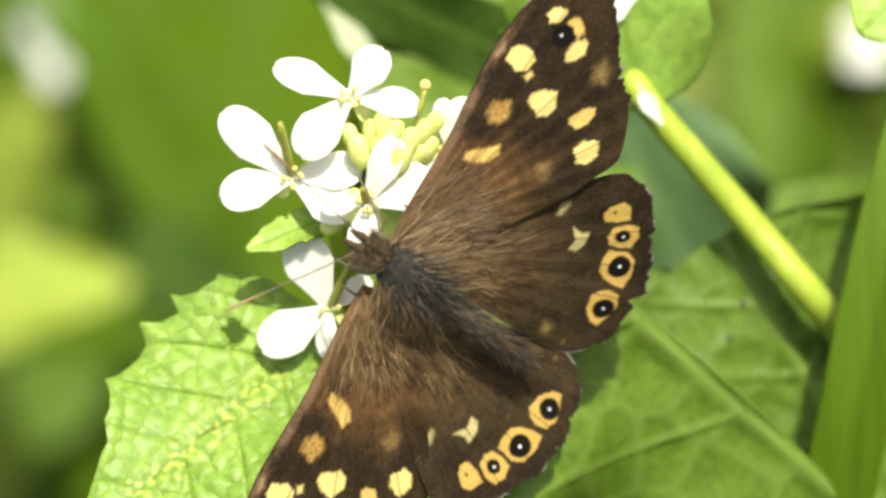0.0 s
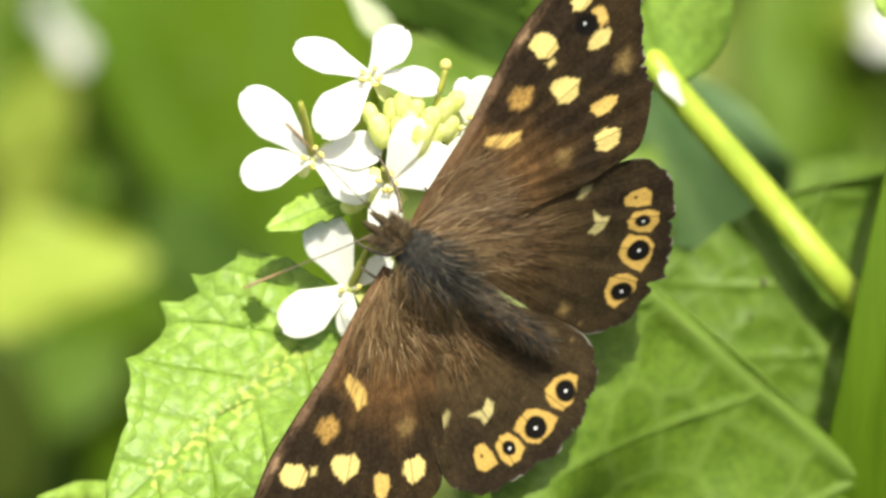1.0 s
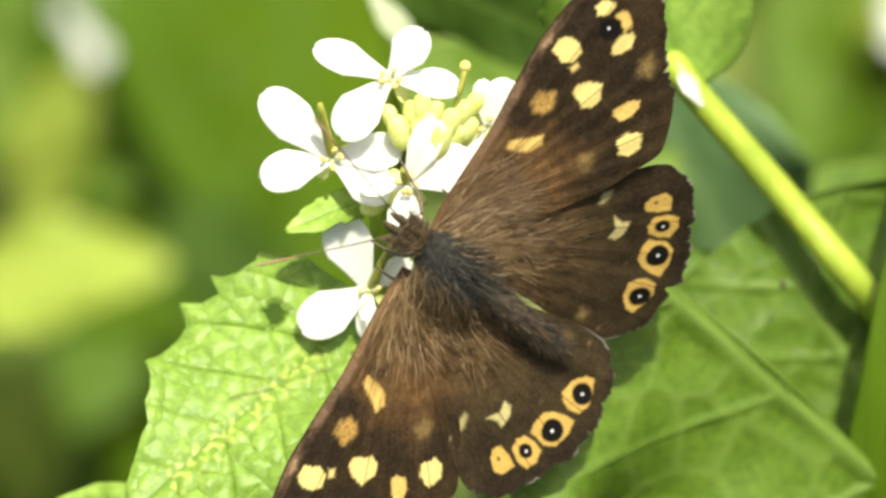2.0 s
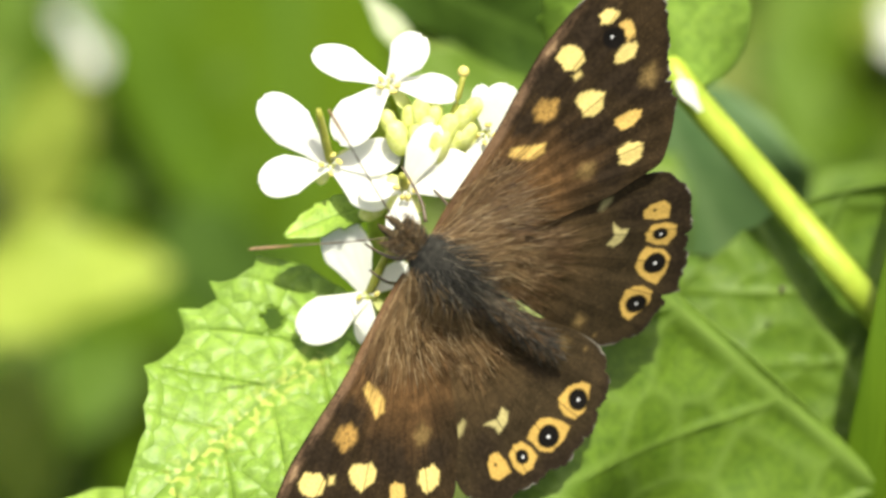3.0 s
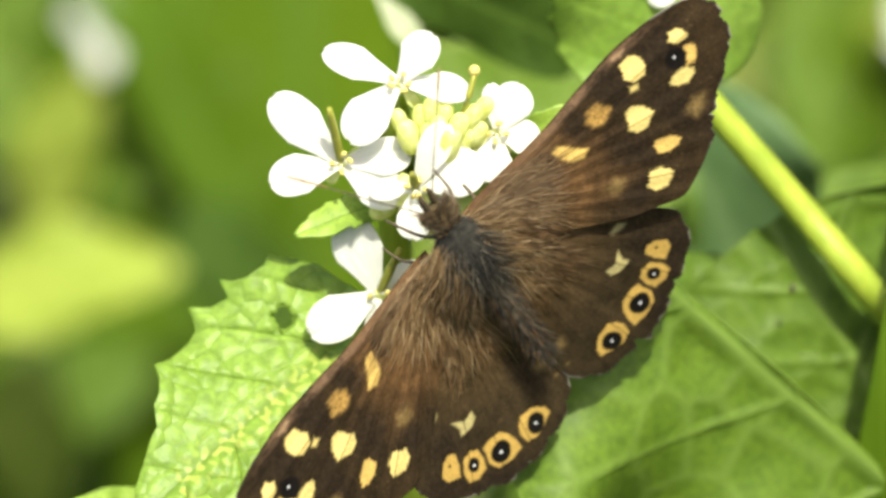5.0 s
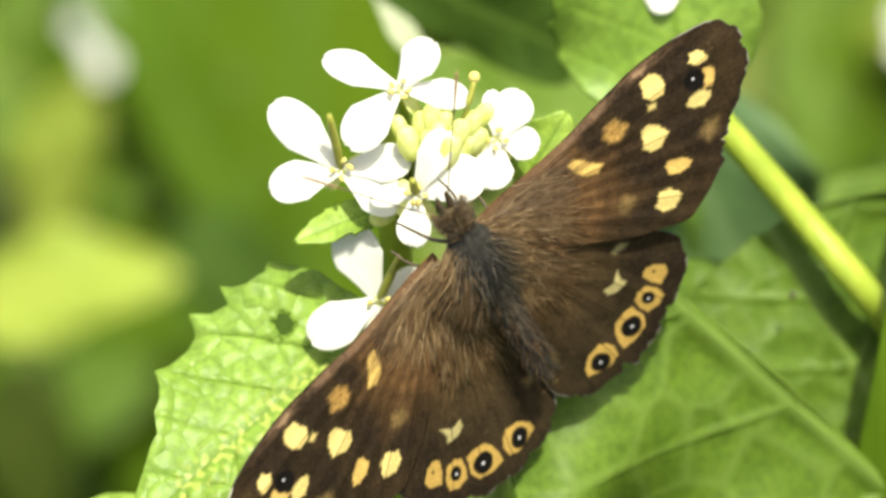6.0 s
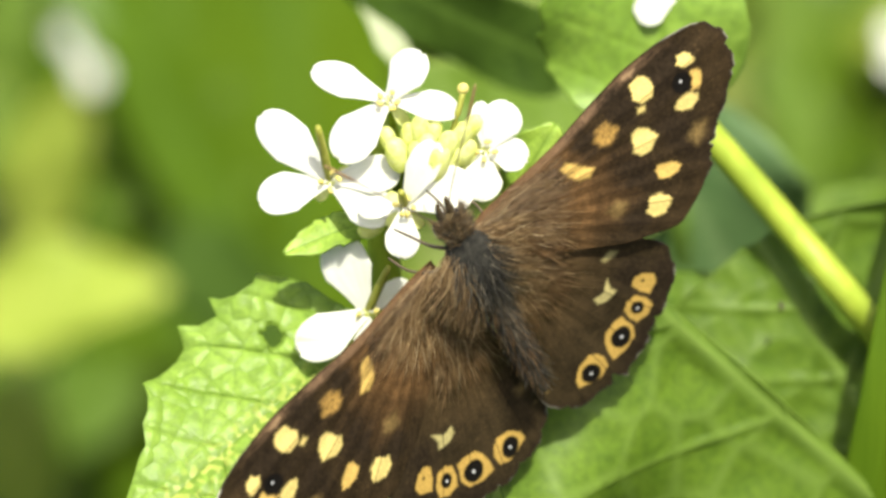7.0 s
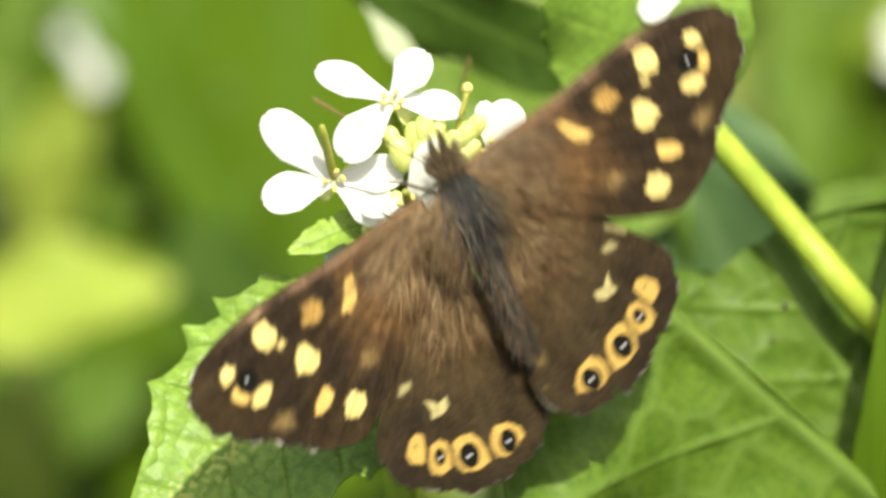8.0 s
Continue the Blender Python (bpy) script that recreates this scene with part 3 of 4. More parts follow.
def build_mustard():
    joint = at(715, 330, 15)
    low = at(690, 560, 22)
    p = thing("garlic_mustard", Vector((low.x + 0.01, low.y - 0.02, 0.0)), "garlic mustard with a head of white flowers and toothed leaves", "flower plant")
    foot = Vector((low.x + 0.01, low.y - 0.02, 0.0))
    hang(rod("stem", [foot, (foot + low) / 2 + Vector((0.004, 0, 0)), low, joint], 0.0019, 0.0009, STEM, 30, 12, 0.03), p)
    flower(p, (690, 158), 1.0, ((554, 105, 0.6, 0.43), (752, 74, 0.8, 0.70), (813, 178, 0.4, 0.46), (602, 262, 0.2, 0.64)), (-0.1, 0.35, 0.93), 5, None, joint, 1)
    flower(p, (587, 300), 2.4, ((465, 181, 1.2, 0.47), (461, 339, 0.6, 0.58), (690, 366, 0.2, 0.66), (711, 284, 0.3, 0.56)), (-0.2, 0.15, 0.97), 4, (565, 203, 4.2), joint, 2)
    flower(p, (719, 344), 0.6, ((774, 229, 1.6, 0.46), (841, 306, 0.5, 0.70), (713, 436, 0.2, 0.68), (640, 352, -0.5, 0.5)), (0.0, 0.2, 0.98), 6, (712, 318, 2.0), joint, 3)
    flower(p, (862, 246), 2.0, ((848, 160, 0.6, 0.48), (904, 160, 0.6, 0.78), (936, 262, 0.3, 0.85), (846, 334, 0.5, 0.85)), (0.2, 0.2, 0.95), 4, None, joint, 4)
    flower(p, (653, 531), 6.0, ((598, 398, 0.9, 0.62), (532, 603, 0.6, 0.60), (650, 618, -0.3, 0.5), (725, 480, -0.2, 0.5)), (-0.2, 0.0, 0.97), 2, (690, 452, 3.4), low, 5, " in shade")
    rnd = random.Random(4)
    for k, (x, y, d, s) in enumerate(((706, 254, 1.2, 1.25), (728, 222, 1.6, 1.0), (746, 212, 1.2, 1.1), (770, 215, 1.4, 0.95), (792, 240, 0.6, 1.15), (776, 268, 0.2, 1.3),
                                      (738, 252, 0.8, 0.9), (758, 240, 0.4, 1.0), (815, 222, 1.0, 1.1), (826, 250, 1.4, 1.0), (806, 262, 1.2, 0.9), (836, 205, 2.0, 1.0), (690, 226, 2.2, 0.9))):
        c = at(x, y, d + 2.0)
        ax = turn(0.12 + (x - 760) / 160, 0.85 + (230 - y) / 260, 0.45 + rnd.uniform(-0.1, 0.1))
        b = hang(egg("bud", c, ax, 0.0022 * s, 0.00066 * s, BUD, 12, 12, 0.42), p, "yellow-green flower bud")
        hang(rod("stalk", [c - ax * 0.0008 * s, (c + joint) / 2, joint], 0.00022, 0.00032, STEM, 8, 8), b)
    hang(rod("pod", [at(775, 300, 6), at(806, 205, 2.6), at(822, 142, 2.2)], 0.00026, 0.00022, PISTIL, 10), p, "thin olive pod with a pale round stigma")
    hang(egg("stigma", at(822, 136, 2.2), turn(0, 0.4, 0.9), 0.0008, 0.00042, ANTHER, 10, 12), p, "pale yellow round stigma")
    hang(leaf("bract", at(655, 372, 8), at(506, 430, 5.5), turn(-0.2, 0.35, 0.9), 0.21, LEAF, 4, 0.30, 4, 0.02, 0.3, 0.1, 41, 40, 21), p, "small toothed bract under the flowers")
    hang(leaf("bract", at(905, 330, 9), at(985, 200, 8), turn(0.2, 0.3, 0.93), 0.42, LEAF, 5, 0.2, 4, 0.02, 0.2, 0.1, 43, 40, 21), p, "small toothed bract under the flowers")
    hang(egg("bud", at(660, 382, 6.0), turn(-0.6, -0.3, 0.6), 0.0024, 0.0007, BUD), p, "pale green closed bud")
    hang(leaf("leaf", at(653, 564, 12.0), at(225, 937, 3.0), turn(-0.12, 0.30, 0.94), 0.325, LEAF, 7.6, 0.20, 5, 0.021, 0.10, 0.12, 47, 240, 131, edge=GNAWED, hole=(0.240, -0.166, 0.034), front=0.4, back=1.05, cell=0.065, lean=(1.04, 1.2), net=0.6, mine=(0.2, 0.85, 0.016, 0.05)), p, "pale green toothed leaf with a small round hole")
    hang(leaf("leaf", at(330, 1230, 30), at(95, 905, 14), turn(-0.1, 0.3, 0.94), 0.5, LEAF, 7, 0.2, 5, 0.025, 0.1, 0.1, 48, 60, 41), p, "pale green toothed leaf")


# ---- butterfly ----
TABLE = np.random.RandomState(7).rand(256, 256)


def lattice(x, y, seed=0):
    """Smooth value noise on arrays, 0 to 1."""
    x, y = x + seed * 17.3, y + seed * 9.1
    xi, yi = np.floor(x).astype(int), np.floor(y).astype(int)
    fx, fy = x - xi, y - yi
    fx, fy = fx * fx * (3 - 2 * fx), fy * fy * (3 - 2 * fy)
    g = lambda a, b: TABLE[(xi + a) % 256, (yi + b) % 256]
    return (g(0, 0) * (1 - fx) + g(1, 0) * fx) * (1 - fy) + (g(0, 1) * (1 - fx) + g(1, 1) * fx) * fy


def soft(v, a, b):
    t = np.clip((v - a) / (b - a), 0, 1)
    return t * t * (3 - 2 * t)


CREAM, YELLOW, OCHRE, DULL, BLACK, WHITE = (0.66, 0.52, 0.18), (0.55, 0.37, 0.105), (0.40, 0.24, 0.065), (0.17, 0.115, 0.042), (0.006, 0.005, 0.004), (0.9, 0.9, 0.9)
STRAW = (0.38, 0.33, 0.14)
RING = (0.46, 0.30, 0.075)
DARK = (0.020, 0.0135, 0.0075)

# dark clouds in millimetres on the wing: x, y, half length, half width, turn in degrees, colour, edge softness
FORE_DARK = ((17.56, 1.9, 2.6, 1.8, 20, DARK, 0.5), (13.43, 1.75, 1.4, 1.9, 10, DARK, 0.5), (9.97, 0.79, 1.1, 1.2, 20, DARK, 0.5), (6.71, -0.08, 0.6, 0.9, 20, DARK, 0.5),
             (12.39, -3.45, 1.4, 2.4, 30, DARK, 0.7), (16.82, -3.2, 1.3, 3.2, 25, DARK, 0.7), (11.13, -6.78, 1.2, 1.2, 20, DARK, 0.6))
HIND_DARK = ((15.05, 6.43, 2.0, 2.0, 40, DARK, 0.6), (17.22, 2.49, 1.0, 3.0, 10, DARK, 0.7), (12.08, 5.18, 1.4, 1.2, 0, DARK, 0.7))

# pale marks: colour, softness of the edge in millimetres, corners of the patch between the veins
FORE_SPOTS = ((CREAM, 0.10, ((20.17, 1.55), (19.59, 2.2), (18.93, 2.27), (18.56, 1.75), (19.09, 1.2), (19.95, 1.14))),
              (YELLOW, 0.12, ((20.21, 0.36), (19.32, 0.74), (19.29, 0.09), (18.86, -0.57), (19.45, -0.9), (19.98, -0.32))),
              (CREAM, 0.10, ((19.23, -1.11), (18.46, -0.6), (17.55, -0.58), (17.12, -1.12), (17.5, -1.69), (18.39, -1.99), (19.01, -1.57))),
              (CREAM, 0.12, ((16.13, 2.51), (15.59, 2.76), (14.77, 2.57), (14.52, 1.45), (15, 0.74), (16, 0.74), (16.44, 1.57))),
              (CREAM, 0.16, ((14.5, 0.82), (15.29, 0.62), (15.07, 0.15), (14.47, 0.25))))
FORE_PATCHES = ((CREAM, 0.14, ((14.61, -1.05), (14.08, -0.55), (13.36, -0.73), (12.91, -2.09), (13.43, -2.67), (14.33, -2.76), (15.12, -2.08))),
                (YELLOW, 0.12, ((15.88, -5.19), (15.36, -4.41), (14.17, -4.04), (13.81, -4.43), (13.87, -5), (14.71, -5.51), (15.51, -5.56))),
                (CREAM, 0.12, ((14.14, -6.76), (13.57, -6.15), (12.68, -5.9), (12.03, -6.78), (12.35, -7.51), (13.3, -7.81), (14.19, -7.12))),
                (YELLOW, 0.14, ((9.87, -1.25), (8.9, -0.47), (8.05, 0.51), (7.43, 0.3), (7.6, -0.38), (8.35, -1.52), (9.25, -1.77))),
                (OCHRE, 0.28, ((12.66, 0.34), (12, 1.22), (11.09, 1.16), (10.56, 0.52), (10.84, -0.09), (11.62, -0.37), (12.6, 0.08))))
FORE_FAINT = (((0.33, 0.22, 0.12), 0.18, ((15.62, 3.33), (14.52, 3.42), (14.4, 3.06), (15.19, 2.96))),
              (DULL, 0.45, ((18.93, -3.39), (18.04, -3.04), (17.1, -3.83), (17.62, -4.6), (18.59, -4.13))),
              (DULL, 0.45, ((10.9, -5.24), (10.32, -4.61), (9.31, -4.89), (9.86, -5.76), (10.48, -5.7))))
FORE_EYES = ((BLACK, 0.14, (18.4, 0.34, 0.80, 0.84)), (WHITE, 0.06, (18.38, 0.45, 0.09, 0.09)))
HIND_RINGS = ((RING, 0.10, ((13.95, 6.22), (12.96, 5.7), (12.68, 5.12), (13.06, 4.54), (13.96, 4.58), (15.01, 4.89), (14.66, 6.01))),
              (RING, 0.10, ((15.88, 4.51), (14.87, 4.55), (13.88, 4.16), (13.6, 3.47), (13.98, 2.84), (15, 2.62), (15.9, 2.71), (16.16, 3.66))),
              (RING, 0.10, ((14.2, 2.41), (13.92, 1.78), (13.91, 0.77), (14.49, 0.13), (15.51, -0.3), (16.32, -0.47), (16.69, 0.48), (16.53, 1.91), (15.71, 2.4))),
              (RING, 0.10, ((14.62, -0.77), (13.98, -1.19), (14.03, -2.35), (14.62, -3.31), (15.33, -3.58), (15.96, -2.9), (16.43, -1.84), (16.24, -0.94), (15.32, -0.62))))
HIND_FAINT = ((STRAW, 0.13, ((10.71, 3.92), (10.83, 3.45), (11.16, 2.92), (10.94, 2.02), (11.6, 1.96), (12.03, 2.54), (12.14, 3.59), (11.54, 3.44))),
              ((0.27, 0.235, 0.10), 0.2, ((9.84, 5.84), (9.14, 5.53), (9.13, 4.63), (9.48, 4.62), (9.95, 5.41))), ((0.24, 0.21, 0.09), 0.2, ((9.58, 7.22), (7.81, 6.01), (8.23, 5.69), (9.7, 6.69))),
              (DULL, 0.5, ((11.83, -4.02), (11.21, -3.7), (11.04, -4.55), (11.65, -4.66))), (DULL, 0.2, ((13.27, -4.99), (12.97, -4.99), (12.98, -5.3), (13.29, -5.31))))
HIND_EYES = ((BLACK, 0.10, (14.86, 3.59, 0.62, 0.50)), (BLACK, 0.10, (15.45, 1.21, 0.92, 0.86)), (BLACK, 0.10, (15.38, -2.17, 0.88, 0.78)), (BLACK, 0.12, (13.58, 5.33, 0.14, 0.12)),
             (WHITE, 0.06, (14.91, 3.57, 0.09, 0.09)), (WHITE, 0.06, (15.47, 1.24, 0.11, 0.11)), (WHITE, 0.06, (15.4, -2.17, 0.10, 0.10)))
FORE_MARKS = FORE_FAINT + FORE_SPOTS + FORE_PATCHES + FORE_EYES
HIND_MARKS = HIND_FAINT + HIND_RINGS + HIND_EYES
FORE_EDGE = ((-0.53, 0.06), (2.02, 0.82), (4.26, 1.41), (6.49, 1.81), (8.72, 2.25), (10.66, 2.77), (12.8, 3.3), (14.72, 3.74), (17.25, 3.95), (19.27, 3.9), (20.86, 3.63), (22.34, 2.92), (22.79, 1.84), (22.89, 0.69),
             (22.57, -0.76), (21.82, -1.86), (20.76, -2.96), (20.02, -3.8), (19.07, -4.85), (18.2, -6.1), (17.35, -7.25), (15.99, -8.2), (14.86, -8.89), (13.73, -9.2), (12.05, -8.75), (9.66, -7.94), (6.72, -6.41), (3.19, -4.37), (0.07, -2.01))
HIND_EDGE = ((-0.04, 0.64), (3.37, 3.78), (6.81, 5.87), (9.29, 6.9), (11.96, 8.09), (13.26, 8.35), (14.38, 8.07), (15.52, 7.37), (16.37, 6.2), (16.87, 4.93), (17.38, 3.44), (17.95, 1.85), (18.17, 0.05),
             (17.96, -1.12), (17.6, -2.17), (17.14, -3.44), (16.58, -4.49), (15.6, -5.33), (14.31, -5.85), (12.91, -5.89), (11.28, -5.5), (8.82, -4.53), (6.47, -3.55), (3.1, -2.46), (0.25, -1.7))
FORE_VEIN, HIND_VEIN = 0.108, 0.165


def patch_distance(x, y, corners):
    """Distance to a rounded patch, negative inside."""
    best, inner = np.full(len(x), 9.0), np.zeros(len(x), bool)
    for (x0, y0), (x1, y1) in zip(corners, corners[1:] + corners[:1]):
        ex, ey = x1 - x0, y1 - y0
        k = np.clip(((x - x0) * ex + (y - y0) * ey) / (ex * ex + ey * ey), 0, 1)
        best = np.minimum(best, np.hypot(x - x0 - k * ex, y - y0 - k * ey))
        inner ^= ((y0 > y) != (y1 > y)) & (x < ex * (y - y0) / (ey + 1e-9) + x0)
    return np.where(inner, -best, best) + 0.03


def wing_colour(x, y, marks, dark, fore, seed):
    """Scale colours at points of a wing, in millimetres from the hinge."""
    r, a = np.hypot(x, y), np.arctan2(y, x)
    streak = 0.55 * lattice(a * 40, r * 0.30, 1 + seed) + 0.45 * lattice(a * 110, r * 0.7, 2 + seed)
    blotch = 0.6 * lattice(x * 0.55, y * 0.55, 3 + seed) + 0.4 * lattice(x * 1.6, y * 1.6, 4 + seed)
    fine = lattice(x * 4.5, y * 4.5, 12 + seed)
    speck = lattice(x * 9, y * 9, 5 + seed)
    # tawny wing root that fades into umber
    tawny = (1 - soft(r, 4.0, 12.0 if fore else 13.0)) * (0.55 + 0.5 * (streak - 0.5))
    if fore:
        tawny = tawny + 0.22 * (1 - soft(np.hypot(x - 9.8, (y + 3.4) * 1.2), 1.5, 4.5))
    tawny = np.clip(tawny * (0.55 + 0.9 * blotch), 0, 1)[:, None]
    umber, warm = ((0.034, 0.0220, 0.0098), (0.265, 0.138, 0.052)) if fore else ((0.036, 0.025, 0.0115), (0.150, 0.092, 0.039))
    col = np.array(umber) * (1 - tawny) + np.array(warm) * tawny
    col = col * (0.50 + 0.62 * blotch + 0.22 * (streak - 0.5) + 0.30 * (fine - 0.5) + 0.25 * (speck - 0.5))[:, None]
    fleck = soft(lattice(x * 14, y * 14, 11 + seed), 0.74, 0.95) * (0.3 + 0.7 * blotch)
    col = col + fleck[:, None] * np.array((0.05, 0.033, 0.014))
    if fore:
        # paler reddish strip along the leading edge
        lead = np.interp(x, [p[0] for p in FORE_EDGE[:12]], [p[1] for p in FORE_EDGE[:12]]) - y
        strip = soft(0.95 - lead, 0.0, 0.5) * soft(lead, 0.02, 0.14) * (1 - soft(x, 15, 20)) * (0.6 + 0.5 * fine)
        col = col * (1 - 0.75 * strip[:, None]) + np.array((0.185, 0.115, 0.068)) * 0.75 * strip[:, None]
    wob = 0.16 * (lattice(x * 2.6, y * 2.6, 6 + seed) - 0.5) + 0.34 * (lattice(a * (120 if fore else 90), r * 0.8, 8 + seed) - 0.5) + 0.16 * (speck - 0.5)
    for mx, my, hl, hw, rot, c, edge in dark:
        ca, sa = math.cos(radians(rot)), math.sin(radians(rot))
        u, v = ((x - mx) * ca + (y - my) * sa) / hl, (-(x - mx) * sa + (y - my) * ca) / hw
        k = (1 - soft(np.hypot(u, v) + 1.6 * wob, 1 - edge, 1 + edge)) * 0.92
        col = col * (1 - k[:, None]) + np.array(c) * (0.6 + 0.8 * fine)[:, None] * k[:, None]
    # veins fan out of the hinge
    first, step = (0.36, FORE_VEIN) if fore else (0.075, HIND_VEIN)
    fan = np.abs(((a + first) / step + 0.5) % 1.0 - 0.5) * step * r
    col = col * (1 - 0.30 * (np.exp(-(fan / 0.06) ** 2) * soft(r, 6, 11))[:, None])
    for c, edge, shape in marks:
        if len(shape) == 4 and not isinstance(shape[0], tuple):
            mx, my, hl, hw = shape
            dist = (np.hypot((x - mx) / hl, (y - my) / hw) - 1) * min(hl, hw) + (0.12 * wob if hl > 0.2 else 0)
        else:
            dist = patch_distance(x, y, shape) + wob * (0.6 if fore else 0.3)
        k = 1 - soft(dist, -edge, edge)
        if c in (DULL, OCHRE):
            k = k * (0.55 + 0.6 * fine)
        elif c not in (BLACK, WHITE):
            k = k * (1 - 0.6 * np.exp(-(fan / 0.06) ** 2))
        k = np.clip(k, 0, 1)
        tone = np.array(c)[None] * (0.88 + 0.24 * speck)[:, None]
        col = col * (1 - k[:, None]) + tone * k[:, None]
    return np.concatenate([np.clip(col, 0.002, 0.95), np.ones((len(x), 1))], 1)


def wing(name, edge, centre, marks, dark, fore, mirror, seed, parent, label):
    """A wing as one fine sheet, scalloped along its outer margin, lightly corrugated along the veins."""
    n, rings = 680, 112
    rim = spline([Vector((*p, 0)) for p in (*edge, edge[0])], n + 1)[:-1]
    rx, ry = np.array([p.x for p in rim]), np.array([p.y for p in rim])
    rnd = random.Random(seed + (5 if mirror else 0))
    # scalloped and worn margin
    reach = np.hypot(rx, ry)
    out = soft(rx, 16.5, 18.0) if fore else soft(rx, 11.5, 14.5)
    t = np.arctan2(ry, rx)
    first, step = (0.36, FORE_VEIN) if fore else (0.075, HIND_VEIN)
    cell = np.abs(((t + first) / step + 0.5) % 1.0 - 0.5) * 2
    own = seed + (9 if mirror else 0)
    scal = (0.30 if fore else 0.22) * (0.5 - cell ** 2)
    worn = 0.16 * (lattice(t * 40, t * 0, 20 + own) - 0.5) + 0.20 * (lattice(t * 130, t * 0, 21 + own) - 0.5)
    for _ in range(4):
        w = rnd.uniform(-0.35, 0.25)
        worn = worn - rnd.uniform(0.15, 0.4) * np.exp(-((t - w) / 0.008) ** 2)
    if not fore and not mirror:
        # a torn nick beside the third eyespot
        worn = worn + 0.35 * np.exp(-((t + 0.035) / 0.014) ** 2) - 0.75 * np.exp(-((t + 0.075) / 0.018) ** 2)
    k = 1 + out * (scal + worn) / reach
    rx, ry = rx * k, ry * k
    cx, cy = centre
    f = (np.linspace(0, 1, rings) ** 0.8)[:, None]
    x = (cx + (rx - cx)[None] * f).ravel()
    y = (cy + (ry - cy)[None] * f).ravel()
    r, a = np.hypot(x, y), np.arctan2(y, x)
    z = 0.035 * np.cos((a + first) / step * 2 * math.pi) * soft(r, 4, 10) + 0.10 * (lattice(x * 0.35, y * 0.35, 30 + seed) - 0.5)
    z = z + (-0.30 * soft(y, 1.2, 3.6) - 0.4 * (1 - soft(r, 1.0, 5.0)) if fore else -0.5 * (1 - soft(r, 2, 8))) - 0.0022 * (r - 8) ** 2 * (0.6 if fore else 0.4)
    col = wing_colour(x, y, marks, dark, fore, seed)
    # dark rim with worn white fringe scales between the veins
    near = (1 - np.repeat(f, n, 1).ravel()) * np.tile(np.hypot(rx - cx, ry - cy), rings)
    rim_dark = (1 - soft(near, 0.15, 0.7)) * np.tile(out, rings) * 0.5
    col[:, :3] = col[:, :3] * (1 - rim_dark[:, None]) + np.array(DARK) * rim_dark[:, None]
    open_cell = soft(np.tile(1 - cell, rings), 0.30, 0.6) * soft(lattice(a * 26, a * 0, 40 + own), 0.45, 0.6)
    pale = (1 - soft(near, 0.05, 0.17)) * np.tile(out, rings) * np.clip(open_cell + (0.05 if mirror else 0.1), 0, 1) * (0.9 if mirror and fore else 0.3)
    col[:, :3] = col[:, :3] * (1 - pale[:, None]) + np.array((0.62, 0.60, 0.50)) * pale[:, None]
    s = -1 if mirror else 1
    verts = np.stack([x, y * s, z], 1) * 0.001
    faces = grid_faces(rings, n, True)
    if not mirror:
        faces = [q[::-1] for q in faces]
    ob = mesh_object(name, verts.tolist(), faces, WING, attrs={"scales": col})
    ob.parent = parent
    ob["label"] = label
    so = ob.modifiers.new("thickness", "SOLIDIFY")
    so.thickness, so.offset = 0.00006, -1
    return ob


def hairs(name, roots, mat, parent, width=0.00005, label=""):
    """Fine tapering hairs: (root, end, sag) each, a bent three-sided sliver."""
    verts, faces = [], []
    for a, b, sag in roots:
        a, b = Vector(a), Vector(b)
        d = (b - a).normalized()
        n = d.cross(Vector((0.2, 0.3, 0.93))).normalized()
        m = n.cross(d)
        k = len(verts)
        for f in (0.0, 0.35, 0.7):
            c = a.lerp(b, f) + m * (-sag * 4 * f * (1 - f))
            w = width * (1 - 0.75 * f)
            verts += [c + n * w, c - n * w * 0.5 + m * w * 0.8, c - n * w * 0.5 - m * w * 0.8]
        verts.append(b)
        for i in (0, 3):
            for j in range(3):
                q = (j + 1) % 3
                faces.append((k + i + j, k + i + q, k + i + 3 + q, k + i + 3 + j))
        for j in range(3):
            faces.append((k + 6 + j, k + 6 + (j + 1) % 3, k + 9))
    ob = mesh_object(name, verts, faces, mat)
    ob.parent = parent
    if label:
        ob["label"] = label
    return tagged(ob, kind="stuff")


def body_shell(name, stations, mat, parent, label, nv=28, ripple=0.0, fuzz=0.0):
    """A rounded body along x: stations of x, half width, half height, height of the axis, in millimetres."""
    verts, n = [], 46
    xs = np.array([s[0] for s in stations])
    for i in range(n):
        f = i / (n - 1)
        x = xs[0] + (xs[-1] - xs[0]) * (0.5 - 0.5 * math.cos(math.pi * f))
        order = np.argsort(xs)
        w, h, c = (float(np.interp(x, xs[order], np.array([s[k] for s in stations])[order])) for k in (1, 2, 3))
        r = 1 + ripple * math.sin(x * 5.2)
        for j in range(nv):
            q = 2 * math.pi * j / nv
            g = r * (1 + fuzz * (noise.noise(Vector((x * 2.2, math.cos(q) * 2, math.sin(q) * 2))) + 0.5 * noise.noise(Vector((x * 6, math.cos(q) * 5, math.sin(q) * 5)))))
            verts.append(Vector((x, w * math.cos(q) * g, c + h * math.sin(q) * g)) * 0.001)
    ob = mesh_object(name, verts, grid_faces(n, nv, True), mat)
    ob.parent = parent
    if label:
        ob["label"] = label
    return ob


